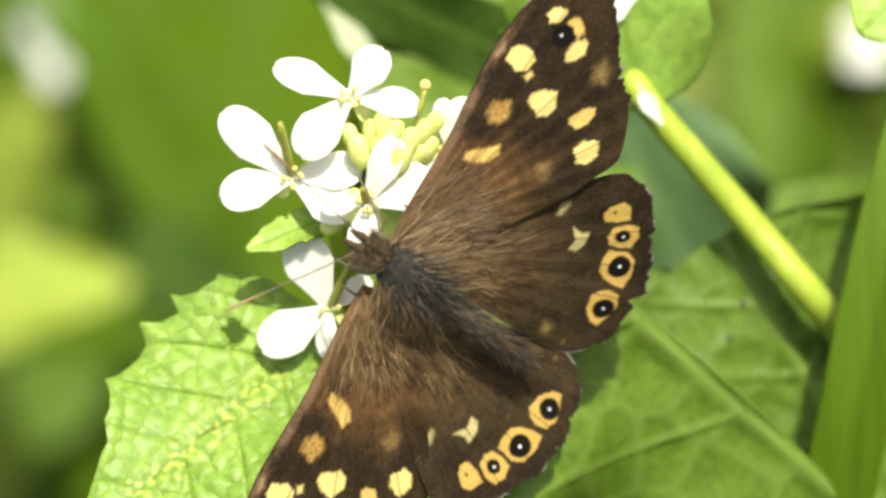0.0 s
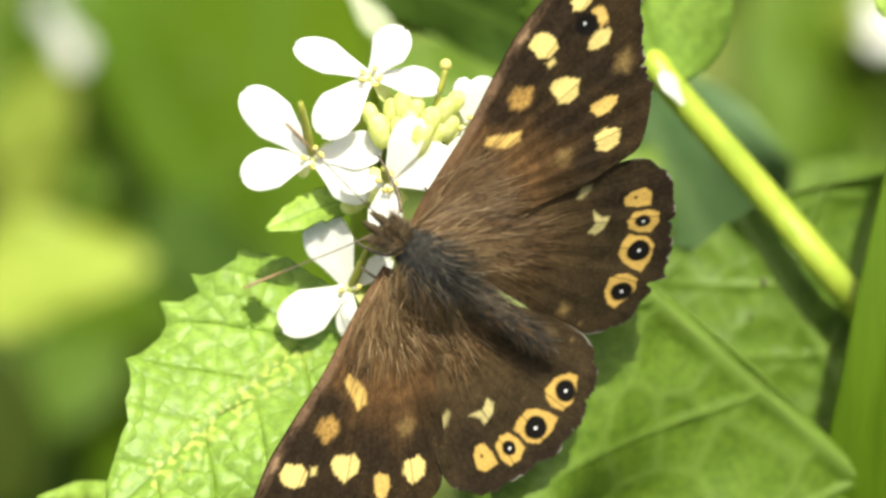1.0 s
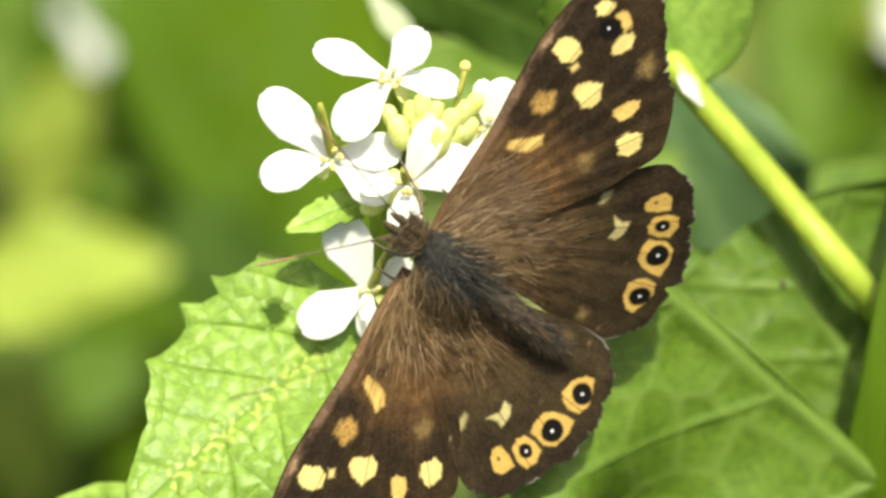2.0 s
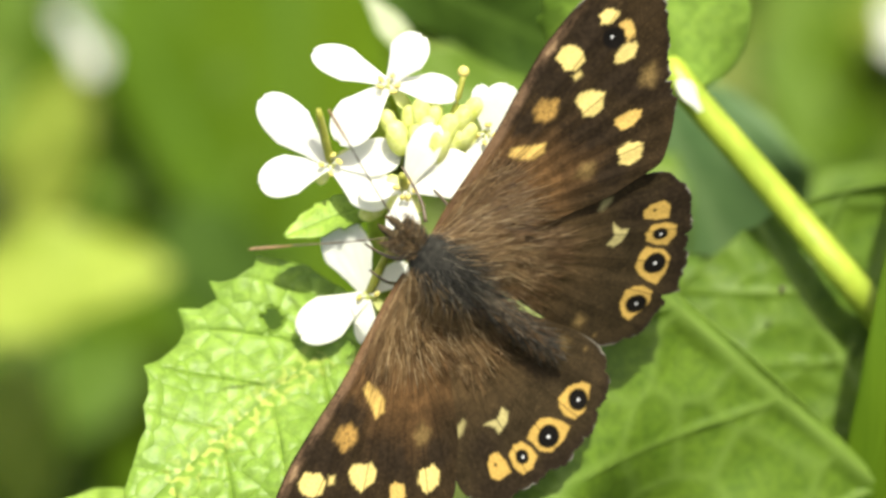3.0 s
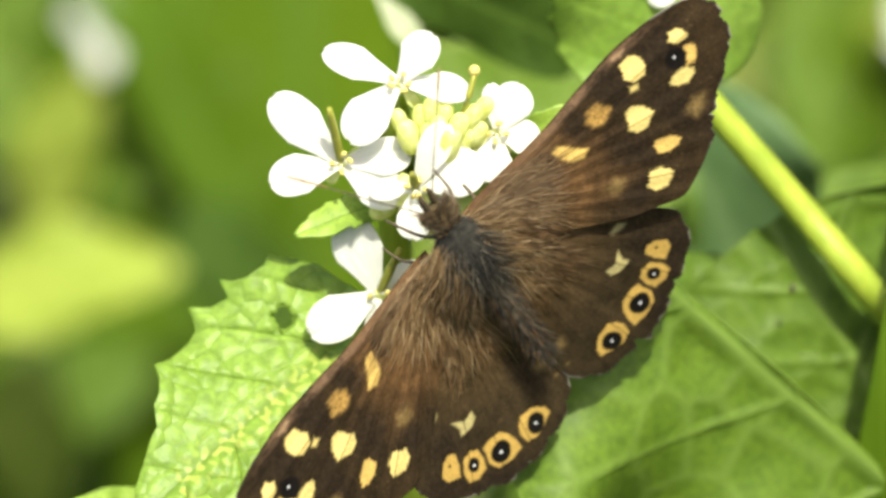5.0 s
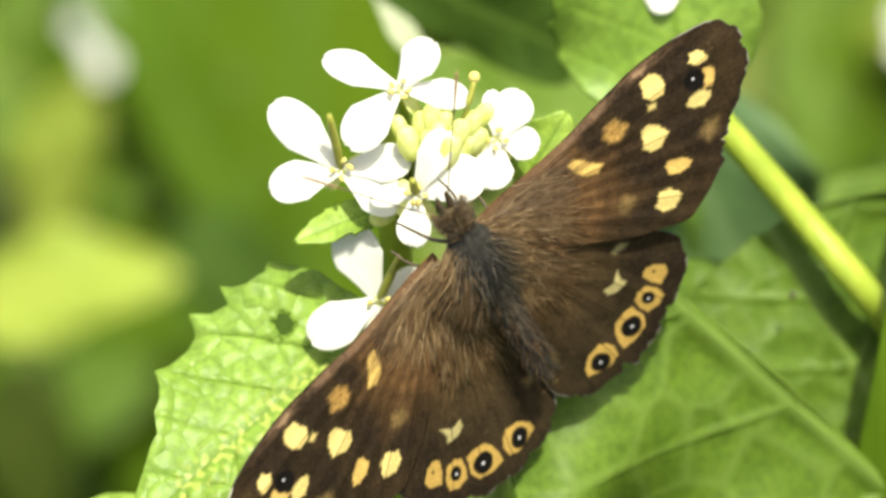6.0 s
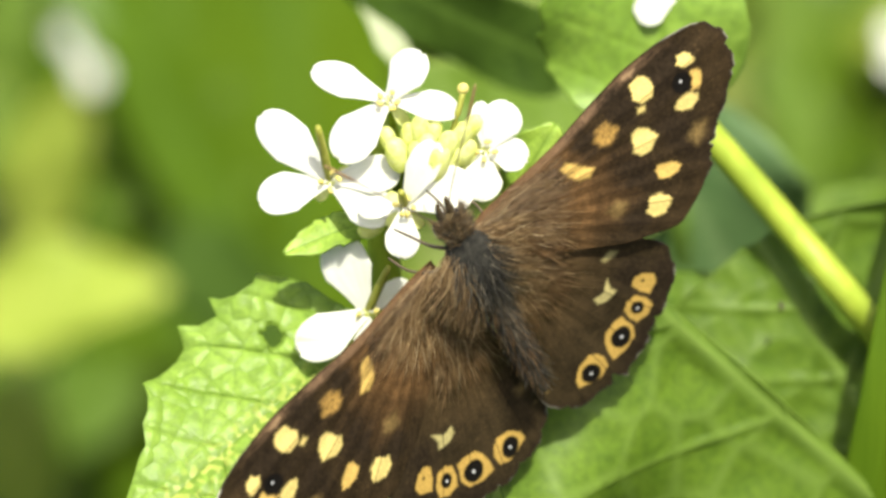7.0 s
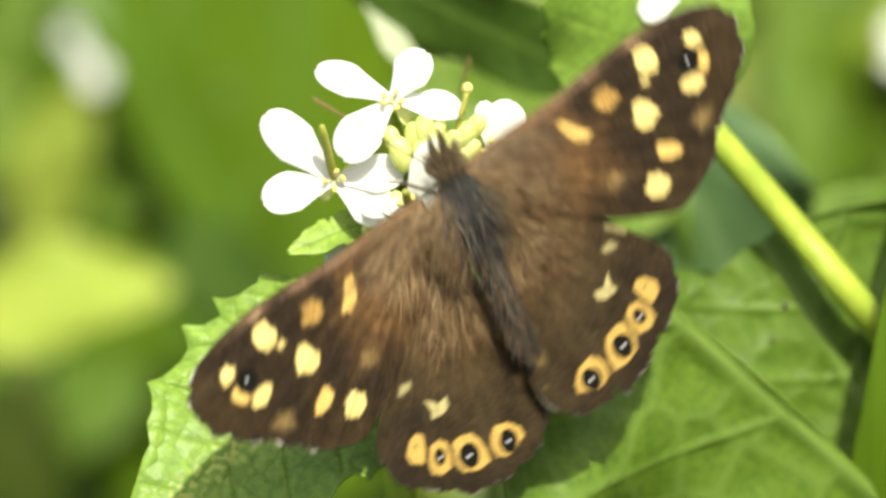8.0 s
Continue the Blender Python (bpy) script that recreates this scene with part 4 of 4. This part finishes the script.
def build_butterfly():
    b = thing("butterfly", PLAN @ Vector((0, 0, 0)), "speckled brown butterfly with cream spots and eyespots, wings spread", "butterfly")
    rnd = random.Random(5)
    th = body_shell("thorax", [(2.6, 0.15, 0.15, 0.1), (2.3, 0.95, 0.8, 0.1), (1.0, 1.85, 1.2, 0.1), (-0.6, 2.1, 1.35, 0.1), (-2.2, 1.6, 1.15, 0.0), (-3.0, 0.95, 0.85, -0.1)], FUR_DARK, b, "grey-brown furry thorax", 28, 0, 0.1)
    ab = body_shell("abdomen", [(-2.0, 0.95, 0.95, 0.1), (-3.6, 0.95, 0.95, -0.05), (-6.5, 0.9, 0.9, -0.2), (-9.5, 0.72, 0.72, -0.25), (-11.8, 0.44, 0.44, -0.25), (-12.6, 0.26, 0.26, -0.25), (-12.95, 0.02, 0.02, -0.25)], FUR_GREY, b, "slender grey-brown ringed abdomen", 28, 0.05, 0.12)
    hd = body_shell("head", [(4.3, 0.1, 0.1, 0.1), (4.1, 0.6, 0.55, 0.1), (3.4, 1.05, 0.9, 0.1), (2.7, 0.95, 0.9, 0.1), (2.1, 0.5, 0.6, 0.1)], FUR_BROWN, b, "brown furry head", 24, 0, 0.08)
    for s in (-1, 1):
        e = egg("eye", Vector((3.4, 0.85 * s, -0.2)) * 0.001, (0.25, 0.9 * s, 0.2), 0.0008, 0.00062, EYE, 12, 14)
        e.parent = hd
        pl = tube("palp", [Vector(q) * 0.001 for q in ((3.8, 0.35 * s, -0.1), (4.6, 0.45 * s, 0.15), (5.4, 0.42 * s, 0.5), (5.9, 0.36 * s, 0.75))], [0.0003, 0.0003, 0.0002, 0.00004], FUR_BROWN, 8, 0.2)
        pl.parent = hd
        pl["label"] = "pointed hairy palp"
    for mat, count, low, high, label in ((HAIR_GREY, 1900, 0.0, 0.8, "dark grey hair on the thorax"), (HAIR_GOLD, 1000, 0.5, 1.0, "tawny hair along the thorax")):
        tufts = []
        for _ in range(count):
            x, q = rnd.uniform(-2.9, 2.2), rnd.uniform(0.02, math.pi - 0.02)
            if not low <= abs(math.cos(q)) <= high:
                continue
            w = float(np.interp(x, (-3, -0.6, 1, 2.6), (0.95, 2.05, 1.8, 0.45)))
            a = Vector((x, w * math.cos(q), w * 0.64 * math.sin(q))) * 0.001
            d = Vector((-1.0 + rnd.uniform(-.5, .5), 0.9 * math.cos(q) + rnd.uniform(-.5, .5), 0.16 * math.sin(q) + rnd.uniform(-.15, .15))).normalized()
            tufts.append((a, a + d * rnd.uniform(0.0008, 0.0030), rnd.uniform(-0.0003, 0.0003)))
        hairs("hair", tufts, mat, th, 0.000024, label)
    tufts = []
    for _ in range(1300):
        x, side = rnd.uniform(-3.0, 1.8), rnd.choice((-1, 1))
        w = float(np.interp(x, (-3, -0.6, 1, 2.6), (0.95, 2.0, 1.75, 0.45)))
        a = Vector((x, side * w * rnd.uniform(0.75, 1.0), rnd.uniform(-0.3, 0.5))) * 0.001
        d = Vector((-0.8 + rnd.uniform(-.7, .6), side * rnd.uniform(0.3, 1.3), rnd.uniform(-0.38, 0.0))).normalized()
        tufts.append((a, a + d * rnd.uniform(0.0014, 0.0046), rnd.uniform(-0.0003, 0.0003)))
    hairs("side_hair", tufts, HAIR_GOLD, th, 0.000026, "pale tawny hair where the wings join")
    tufts = []
    for _ in range(1300):
        x, q = rnd.uniform(-11.5, -2.2), rnd.uniform(-0.2, math.pi + 0.2)
        w = float(np.interp(x, (-12.5, -9.5, -3), (0.4, 0.76, 0.95)))
        a = Vector((x, w * math.cos(q), w * math.sin(q))) * 0.00098
        a.x, a.z = x * 0.001, a.z - 0.0002
        d = Vector((-1.0, 0.5 * math.cos(q) + rnd.uniform(-.3, .3), 0.22 * math.sin(q) + rnd.uniform(-.1, .1))).normalized()
        tufts.append((a, a + d * rnd.uniform(0.0006, 0.0017), rnd.uniform(-0.0002, 0.0002)))
    hairs("hair", tufts[:380], HAIR, ab, 0.000022, "tawny hair on the abdomen")
    hairs("hair", tufts[380:], HAIR_GREY, ab, 0.000022, "short grey hair on the abdomen")
    tufts = []
    for _ in range(1150):
        x, q = rnd.uniform(2.0, 4.2), rnd.uniform(0, math.pi)
        a = Vector((x, math.cos(q), 0.1 + 0.85 * math.sin(q))) * 0.0009
        a.x = x * 0.001
        d = Vector((0.9 + rnd.uniform(-.6, .4), 0.7 * math.cos(q) + rnd.uniform(-.3, .3), 0.7 * math.sin(q) + rnd.uniform(-.2, .3))).normalized()
        tufts.append((a, a + d * rnd.uniform(0.0005, 0.0014), 0))
    hairs("hair", tufts[:550], HAIR_GREY, hd, 0.000024, "grey-brown hair on the head")
    hairs("hair", tufts[550:], HAIR_GOLD, hd, 0.000024, "tawny hair on the head")
    for x0, y0, s, pts in ((1.6, 1.0, 1, ((2.2, 1.7, -1.4), (2.8, 2.1, -2.8), (3.0, 2.3, -4.6))),
                           (0.2, 1.1, 1, ((0.5, 2.6, -1.2), (0.6, 3.4, -3.0), (1.2, 3.6, -5.0))), (0.2, 1.1, -1, ((0.5, 2.6, -1.2), (0.6, 3.4, -3.0), (1.2, 3.6, -5.0)))):
        lg = rod("leg", [Vector((x0, y0 * s, -0.7)) * 0.001] + [Vector((px, py * s, pz)) * 0.001 for px, py, pz in pts], 0.00016, 0.00008, HORN, 14, 8, 0.1)
        lg.parent = b
    lg = tube("leg", [Vector(q) * 0.001 for q in spline([(0, 0, 0), (1.3, -0.28, 0.05), (2.6, -0.22, 0.1), (4.4, 0.0, 0.0)], 14)], [0.00014 - 0.000005 * i for i in range(14)], HORN, 8, 0.15)
    lg.parent = b
    made = {"foreleg": lg}
    for key, s in (("r", -1), ("l", 1)):
        m = s > 0
        fw = wing("forewing", FORE_EDGE, (11.5, -2.4), FORE_MARKS, FORE_DARK, True, m, 1, b, "brown forewing with cream spots and one eyespot")
        hw = wing("hindwing", HIND_EDGE, (10.5, 0.2), HIND_MARKS, HIND_DARK, False, m, 2, b, "brown hindwing with a row of yellow-ringed eyespots")
        g = -1 if m else 1
        for ob, fan, count, spread, reach in ((fw, -0.38, 1500, 0.56, 8.0), (hw, -0.05, 1300, 0.44, 9.0)):
            tufts = []
            for _ in range(count):
                a = fan + rnd.uniform(-spread, spread)
                r0 = rnd.uniform(0.3, reach * 0.8)
                r1 = r0 + rnd.uniform(1.0, 3.0)
                a2 = a + rnd.uniform(-0.05, 0.05)
                z = 0.05 + 0.12 * rnd.random()
                tufts.append((Vector((r0 * math.cos(a), g * r0 * math.sin(a), z - 0.15)) * 0.001, Vector((r1 * math.cos(a2), g * r1 * math.sin(a2), z)) * 0.001, -0.00006))
            hairs("hair", tufts, HAIR, ob, 0.000024, "fine tawny hair over the wing root")
            tufts = []
            # long locks that lie over the wing, denser towards the body
            for _ in range(230 if ob is fw else 330):
                a = fan + (spread * (1.05 - 1.9 * rnd.random() ** 0.8) if ob is fw else spread * rnd.uniform(-1.1, 0.95))
                r0 = reach * (0.02 + 0.62 * rnd.random() ** 1.4)
                long, bend, high = rnd.uniform(1.6, 4.8), rnd.gauss(0, 0.13), rnd.uniform(0.05, 0.30)
                for _ in range(rnd.randint(3, 10)):
                    b0, b1 = a + rnd.gauss(0, 0.07), a + bend + rnd.gauss(0, 0.035)
                    s0, s1 = r0 + rnd.uniform(-0.5, 0.5), r0 + long * rnd.uniform(0.6, 1.15)
                    if ob is fw and s1 * math.sin(b1) > float(np.interp(s1 * math.cos(b1), [q[0] for q in FORE_EDGE[:12]], [q[1] for q in FORE_EDGE[:12]])) - 0.25:
                        continue
                    tufts.append((Vector((s0 * math.cos(b0), g * s0 * math.sin(b0), high - 0.3)) * 0.001, Vector((s1 * math.cos(b1), g * s1 * math.sin(b1), high * 0.7)) * 0.001, rnd.uniform(-0.0002, 0.00005)))
            hairs("long_hair", tufts, HAIR_GOLD, ob, 0.000028, "long golden hair over the wing root")
        made[key + "f"], made[key + "h"] = fw, hw
        pts = spline([Vector((0, 0, 0)), Vector((3.4, 0.06, 0.25)), Vector((7.0, 0.0, 0.3)), Vector((10.2, 0, 0))], 24)
        an = tube("antenna", [p * 0.001 for p in pts], [0.000045 + 0.000012 * (i % 2) for i in range(24)], HORN, 8)
        an.parent = b
        an["label"] = "thin ringed antenna"
        tip = tube("club", [Vector((x, 0, z)) * 0.001 for x, z in ((7.2, 0.29), (8.2, 0.24), (9.2, 0.12), (10.0, 0.02), (10.3, 0.0))], [0.00006, 0.00009, 0.00012, 0.00010, 0.00004], CLUB, 8)
        tip.parent = an
        tip["label"] = "orange-brown antenna club"
        made[key + "a"] = an
    return b, made


build_ground()
build_undergrowth()
build_behind()
build_right_plant()
build_mustard()
BUTTERFLY, PIECES = build_butterfly()


# ---- movement ----
# seconds, place in millimetres and turn in degrees: the butterfly on the plan, its wings and antennae on its body
body = (
    (0, 0.21, -1.24, 1.3, -4.6, -25.71, 144.78),
    (0.5, 0.03, -1.47, 1.3, -5, -25.33, 144.46),
    (1, 0.08, -1.46, 1.3, -4.76, -25.8, 144.1),
    (1.5, 0.1, -1.49, 1.3, -3.87, -26.47, 143.13),
    (3, -0.28, -1.3, 1.3, -2.84, -27.74, 142.48),
    (3.5, -0.27, -1.3, 1.3, -1.81, -28.21, 142),
    (4, -0.21, -1.32, 1.3, -2.45, -28.9, 141.76),
    (4.25, -0.21, -1.32, 1.3, -2.45, -28.9, 141.76),
    (5.25, 0.85, 0.04, 1.3, 14.22, -32.71, 124.94),
    (5.5, 0.85, 0.04, 1.3, 14.22, -32.71, 124.94),
    (6, 1.42, -0.2, 1.3, 15.91, -32.89, 121.82),
    (6.5, 1.42, -0.3, 1.3, 14.94, -33.52, 122.74),
    (7, 2.07, 0.12, 1.3, 17.98, -32.58, 120.24),
    (7.2, 1.76, 2.51, 1.3, 25.21, -19.07, 109.4),
    (7.5, 1.76, 2.51, 1.3, 25.21, -19.07, 109.4),
    (7.9, 1.76, 2.51, 1.3, 25.21, -19.07, 109.4),
    (8, 1.15, 3.78, 1.3, 24.55, -13.97, 114.36),
)
rf = (
    (0, 1.97, -1.37, -0.56, 1.76, -4.51, -91.19),
    (0.5, 1.96, -1.34, -0.57, 2.38, -4.47, -91.93),
    (1, 1.88, -1.31, -0.55, 2.56, -5.73, -91.12),
    (1.5, 1.9, -1.29, -0.58, 2.05, -6.85, -90.53),
    (3, 1.09, -1.4, -0.61, 1.67, -6.21, -91.3),
    (3.5, 1.16, -1.36, -0.62, 1.89, -7.18, -91.71),
    (4, 1.04, -1.42, -0.61, 1.71, -6.59, -91.61),
    (4.25, 1.04, -1.42, -0.61, 1.71, -6.59, -91.61),
    (5.25, 1.09, -1.53, -0.5, 0.42, -7.8, -94.89),
    (5.5, 1.09, -1.53, -0.5, 0.42, -7.8, -94.89),
    (6, 1.1, -1.53, -0.46, 1.02, -6.82, -94.59),
    (6.5, 1.11, -1.62, -0.47, 0.96, -6.47, -96.28),
    (7, 1.3, -1.45, -0.54, -0.92, -4.01, -93.99),
    (7.2, 1.54, -1.7, -0.43, -0.3, -1.51, -93.11),
    (7.5, 1.54, -1.7, -0.43, -0.3, -1.51, -93.11),
    (7.9, 1.54, -1.7, -0.43, -0.3, -1.51, -93.11),
    (8, 1.89, -1.54, -0.72, 1.94, -8.6, -93.24),
)
lf = (
    (0, 1.47, 2.81, -0.62, -1.39, 0.16, 112.43),
    (0.5, 1.53, 2.71, -0.59, -1.55, -0.61, 111.73),
    (1, 1.4, 2.66, -0.59, -0.99, -2.84, 110.18),
    (1.5, 1.44, 2.62, -0.64, -0.56, -4.17, 110.21),
    (3, 0.83, 2.51, -0.62, -2.79, -5.64, 109.86),
    (3.5, 0.73, 2.43, -0.62, -3.78, -5.18, 109.04),
    (4, 0.67, 2.47, -0.61, -3.43, -5.1, 109.54),
    (4.25, 0.67, 2.47, -0.61, -3.43, -5.1, 109.54),
    (5.25, 0.62, 2.41, -1.18, -3.93, -3.84, 106.21),
    (5.5, 0.62, 2.41, -1.18, -3.93, -3.84, 106.21),
    (6, 0.72, 2.41, -1.33, -4.64, -3.95, 106.99),
    (6.5, 0.67, 2.33, -1.24, -3.99, -3.75, 105.52),
    (7, 0.65, 2.5, -1.33, -4.7, -0.13, 107.63),
    (7.2, 1.17, 2.31, -1.46, -5.88, -1.18, 107.07),
    (7.5, 1.17, 2.31, -1.46, -5.88, -1.18, 107.07),
    (7.9, 1.17, 2.31, -1.46, -5.88, -1.18, 107.07),
    (8, 1.26, 2.13, -1.47, -5.77, -4.79, 104.52),
)
rh = (
    (0, -0.39, -1.57, -0.46, 8.53, 6.41, -155.54),
    (0.5, -0.5, -1.66, -0.58, 10.2, 6.8, -155.4),
    (1, -0.34, -1.66, -0.48, 10.29, 6.33, -155.5),
    (1.5, -0.4, -1.62, -0.4, 10.62, 6.32, -154.82),
    (3, -1.16, -1.81, -0.35, 10.34, 7.13, -155.66),
    (3.5, -1.12, -1.75, -0.43, 11.15, 5.96, -155.97),
    (4, -0.99, -1.74, -0.41, 10.55, 6.15, -156.26),
    (4.25, -0.99, -1.74, -0.41, 10.55, 6.15, -156.26),
    (5.25, -1.13, -1.55, 0.04, 8.59, 7, -160.78),
    (5.5, -1.13, -1.55, 0.04, 8.59, 7, -160.78),
    (6, -0.82, -1.53, -0.09, 8.81, 6.82, -161.12),
    (6.5, -0.89, -1.55, -0.11, 8.73, 6.84, -162.36),
    (7, -0.57, -1.28, -0.17, 6.63, 6.49, -160.92),
    (7.2, -0.57, -1.56, -0.08, 3.06, 7.19, -161.61),
    (7.5, -0.57, -1.56, -0.08, 3.06, 7.19, -161.61),
    (7.9, -0.57, -1.56, -0.08, 3.06, 7.19, -161.61),
    (8, -0.68, -1.55, -0.25, 2.71, 2.5, -162.46),
)
lh = (
    (0, -0.96, 2.25, -2.11, -9.3, -0.89, 172.49),
    (0.5, -0.73, 2.11, -1.83, -9.2, -0.22, 172.52),
    (1, -0.47, 2.21, -1.39, -9, -0.46, 172.94),
    (1.5, -0.33, 2.17, -1.18, -8.43, -0.86, 173.33),
    (3, -0.99, 2.16, -0.92, -8.78, 1, 173.49),
    (3.5, -0.96, 2.13, -1.15, -7.85, 0.13, 172.82),
    (4, -0.96, 2.14, -1.23, -9.31, 0.39, 172.54),
    (4.25, -0.96, 2.14, -1.23, -9.31, 0.39, 172.54),
    (5.25, -1.4, 2.37, -1.14, -5.14, 4.72, 167.75),
    (5.5, -1.4, 2.37, -1.14, -5.14, 4.72, 167.75),
    (6, -1.25, 2.39, -1.25, -4.68, 5.3, 167.78),
    (6.5, -1.09, 2.41, -1.24, -6.14, 4.68, 166.61),
    (7, -1.15, 2.32, -1.66, -3.79, 4.46, 167.37),
    (7.2, -1.38, 2.07, -1.9, -2.75, 3.52, 169.18),
    (7.5, -1.38, 2.07, -1.9, -2.75, 3.52, 169.18),
    (7.9, -1.38, 2.07, -1.9, -2.75, 3.52, 169.18),
    (8, -1.54, 1.9, -1.99, -4.5, 0.08, 167.18),
)
ra = (
    (0, 4.39, -0.42, 0.33, 1.15, 2.27, -7.06),
    (0.5, 4.38, -0.42, 0.34, 0.87, 2.01, -8.59),
    (1, 4.38, -0.42, 0.33, 0.74, 2.59, -8.2),
    (1.5, 4.39, -0.4, 0.33, -1.02, 2.45, -9.79),
    (3, 4.4, -0.39, 0.32, -7.16, -0.15, -19.11),
    (3.5, 4.41, -0.37, 0.31, -14.76, -1.76, -32.24),
    (4, 4.41, -0.38, 0.3, -13.56, -0.56, -30.09),
    (4.25, 4.41, -0.38, 0.3, -13.56, -0.56, -30.09),
    (5.25, 4.44, -0.1, 0.27, -32.77, -9.84, -35.49),
    (5.5, 4.44, -0.1, 0.27, -32.77, -9.84, -35.49),
    (6, 4.44, -0.07, 0.26, -32.15, -7.56, -30.54),
    (6.5, 4.45, -0.09, 0.25, -32.51, -7.79, -32.57),
    (7, 4.44, -0.03, 0.25, -36.62, -15.41, -33.44),
    (7.2, 3.85, 0.47, 0.4, -41.9, -39.1, -11.41),
    (7.5, 3.85, 0.47, 0.4, -41.9, -39.1, -11.41),
    (7.9, 3.85, 0.47, 0.4, -41.9, -39.1, -11.41),
    (8, 3.77, 0.35, 0.48, -41.02, -45.91, -14.31),
)
la = (
    (0, 4.42, 0.67, 0.4, 24.85, -10.02, 54.14),
    (0.5, 4.42, 0.66, 0.41, 24.64, -10.63, 53.15),
    (1, 4.42, 0.66, 0.4, 24.8, -9.81, 53.03),
    (1.5, 4.42, 0.68, 0.39, 23.96, -7.69, 49.69),
    (3, 4.43, 0.7, 0.36, 20.49, -3.27, 38.25),
    (3.5, 4.42, 0.71, 0.34, 19.05, -0.73, 36.34),
    (4, 4.43, 0.7, 0.34, 20.67, -0.69, 38.22),
    (4.25, 4.43, 0.7, 0.34, 20.67, -0.69, 38.22),
    (5.25, 4.32, 0.94, 0.08, 6.3, 12.08, 31.01),
    (5.5, 4.32, 0.94, 0.08, 6.3, 12.08, 31.01),
    (6, 4.31, 0.96, 0.06, 8.49, 13.59, 36.43),
    (6.5, 4.32, 0.94, 0.06, 9.92, 13, 36.91),
    (7, 4.28, 0.98, 0.02, 0.97, 1.17, 27.1),
    (7.2, 3.95, 1.36, -0.06, -7.36, -0.92, 38.76),
    (7.5, 3.95, 1.36, -0.06, -7.36, -0.92, 38.76),
    (7.9, 3.95, 1.36, -0.06, -7.36, -0.92, 38.76),
    (8, 3.94, 1.27, 0.01, -12.02, -6.78, 37.14),
)

foreleg = (
    (0, 3.33, -1.31, -0.47, -12.43, 38.2, -37.74),
    (0.5, 3.32, -1.58, -0.49, -11.58, 38.2, -36.95),
    (1, 3.37, -1.52, -0.51, -12.01, 38.52, -36.86),
    (1.5, 3.42, -1.48, -0.54, -12.94, 38.73, -36.53),
    (3, 2.66, -1.71, -0.17, -13.95, 41, -35.11),
    (3.5, 2.68, -1.69, -0.17, -15.16, 40.9, -35.46),
    (4, 2.75, -1.65, -0.22, -14.87, 41.91, -35.04),
    (4.25, 2.75, -1.65, -0.22, -14.87, 41.91, -35.04),
    (5.25, 2.74, -1.25, -0.16, -81.86, 74.83, -82.87),
    (5.5, 2.74, -1.25, -0.16, -81.87, 74.83, -82.87),
    (6, 3.2, -0.87, -0.58, -85.11, 74.93, -83.51),
    (6.5, 3.27, -0.97, -0.61, -86.52, 75.43, -85.78),
    (7, 3.24, -0.14, -0.85, -85.95, 73.73, -82.96),
    (7.2, 1.34, -0.57, -0.74, 34.99, 41.19, -156.41),
    (7.5, 1.33, -0.35, -0.83, 35.05, 41.21, -156.46),
    (7.9, 1.39, -0.44, -0.81, 35.03, 41.21, -156.43),
    (8, 1.16, -0.23, -0.92, 40, 47.15, -155.24),
)


def motions():
    def mm(r):
        return pose(r[1] * 0.001, r[2] * 0.001, r[3] * 0.001, *r[4:])
    walk(BUTTERFLY, [(r[0], PLAN @ mm(r)) for r in body])
    for key, rows in (("rf", rf), ("lf", lf), ("rh", rh), ("lh", lh), ("ra", ra), ("la", la), ("foreleg", foreleg)):
        walk(PIECES[key], [(r[0], mm(r)) for r in rows])


motions()
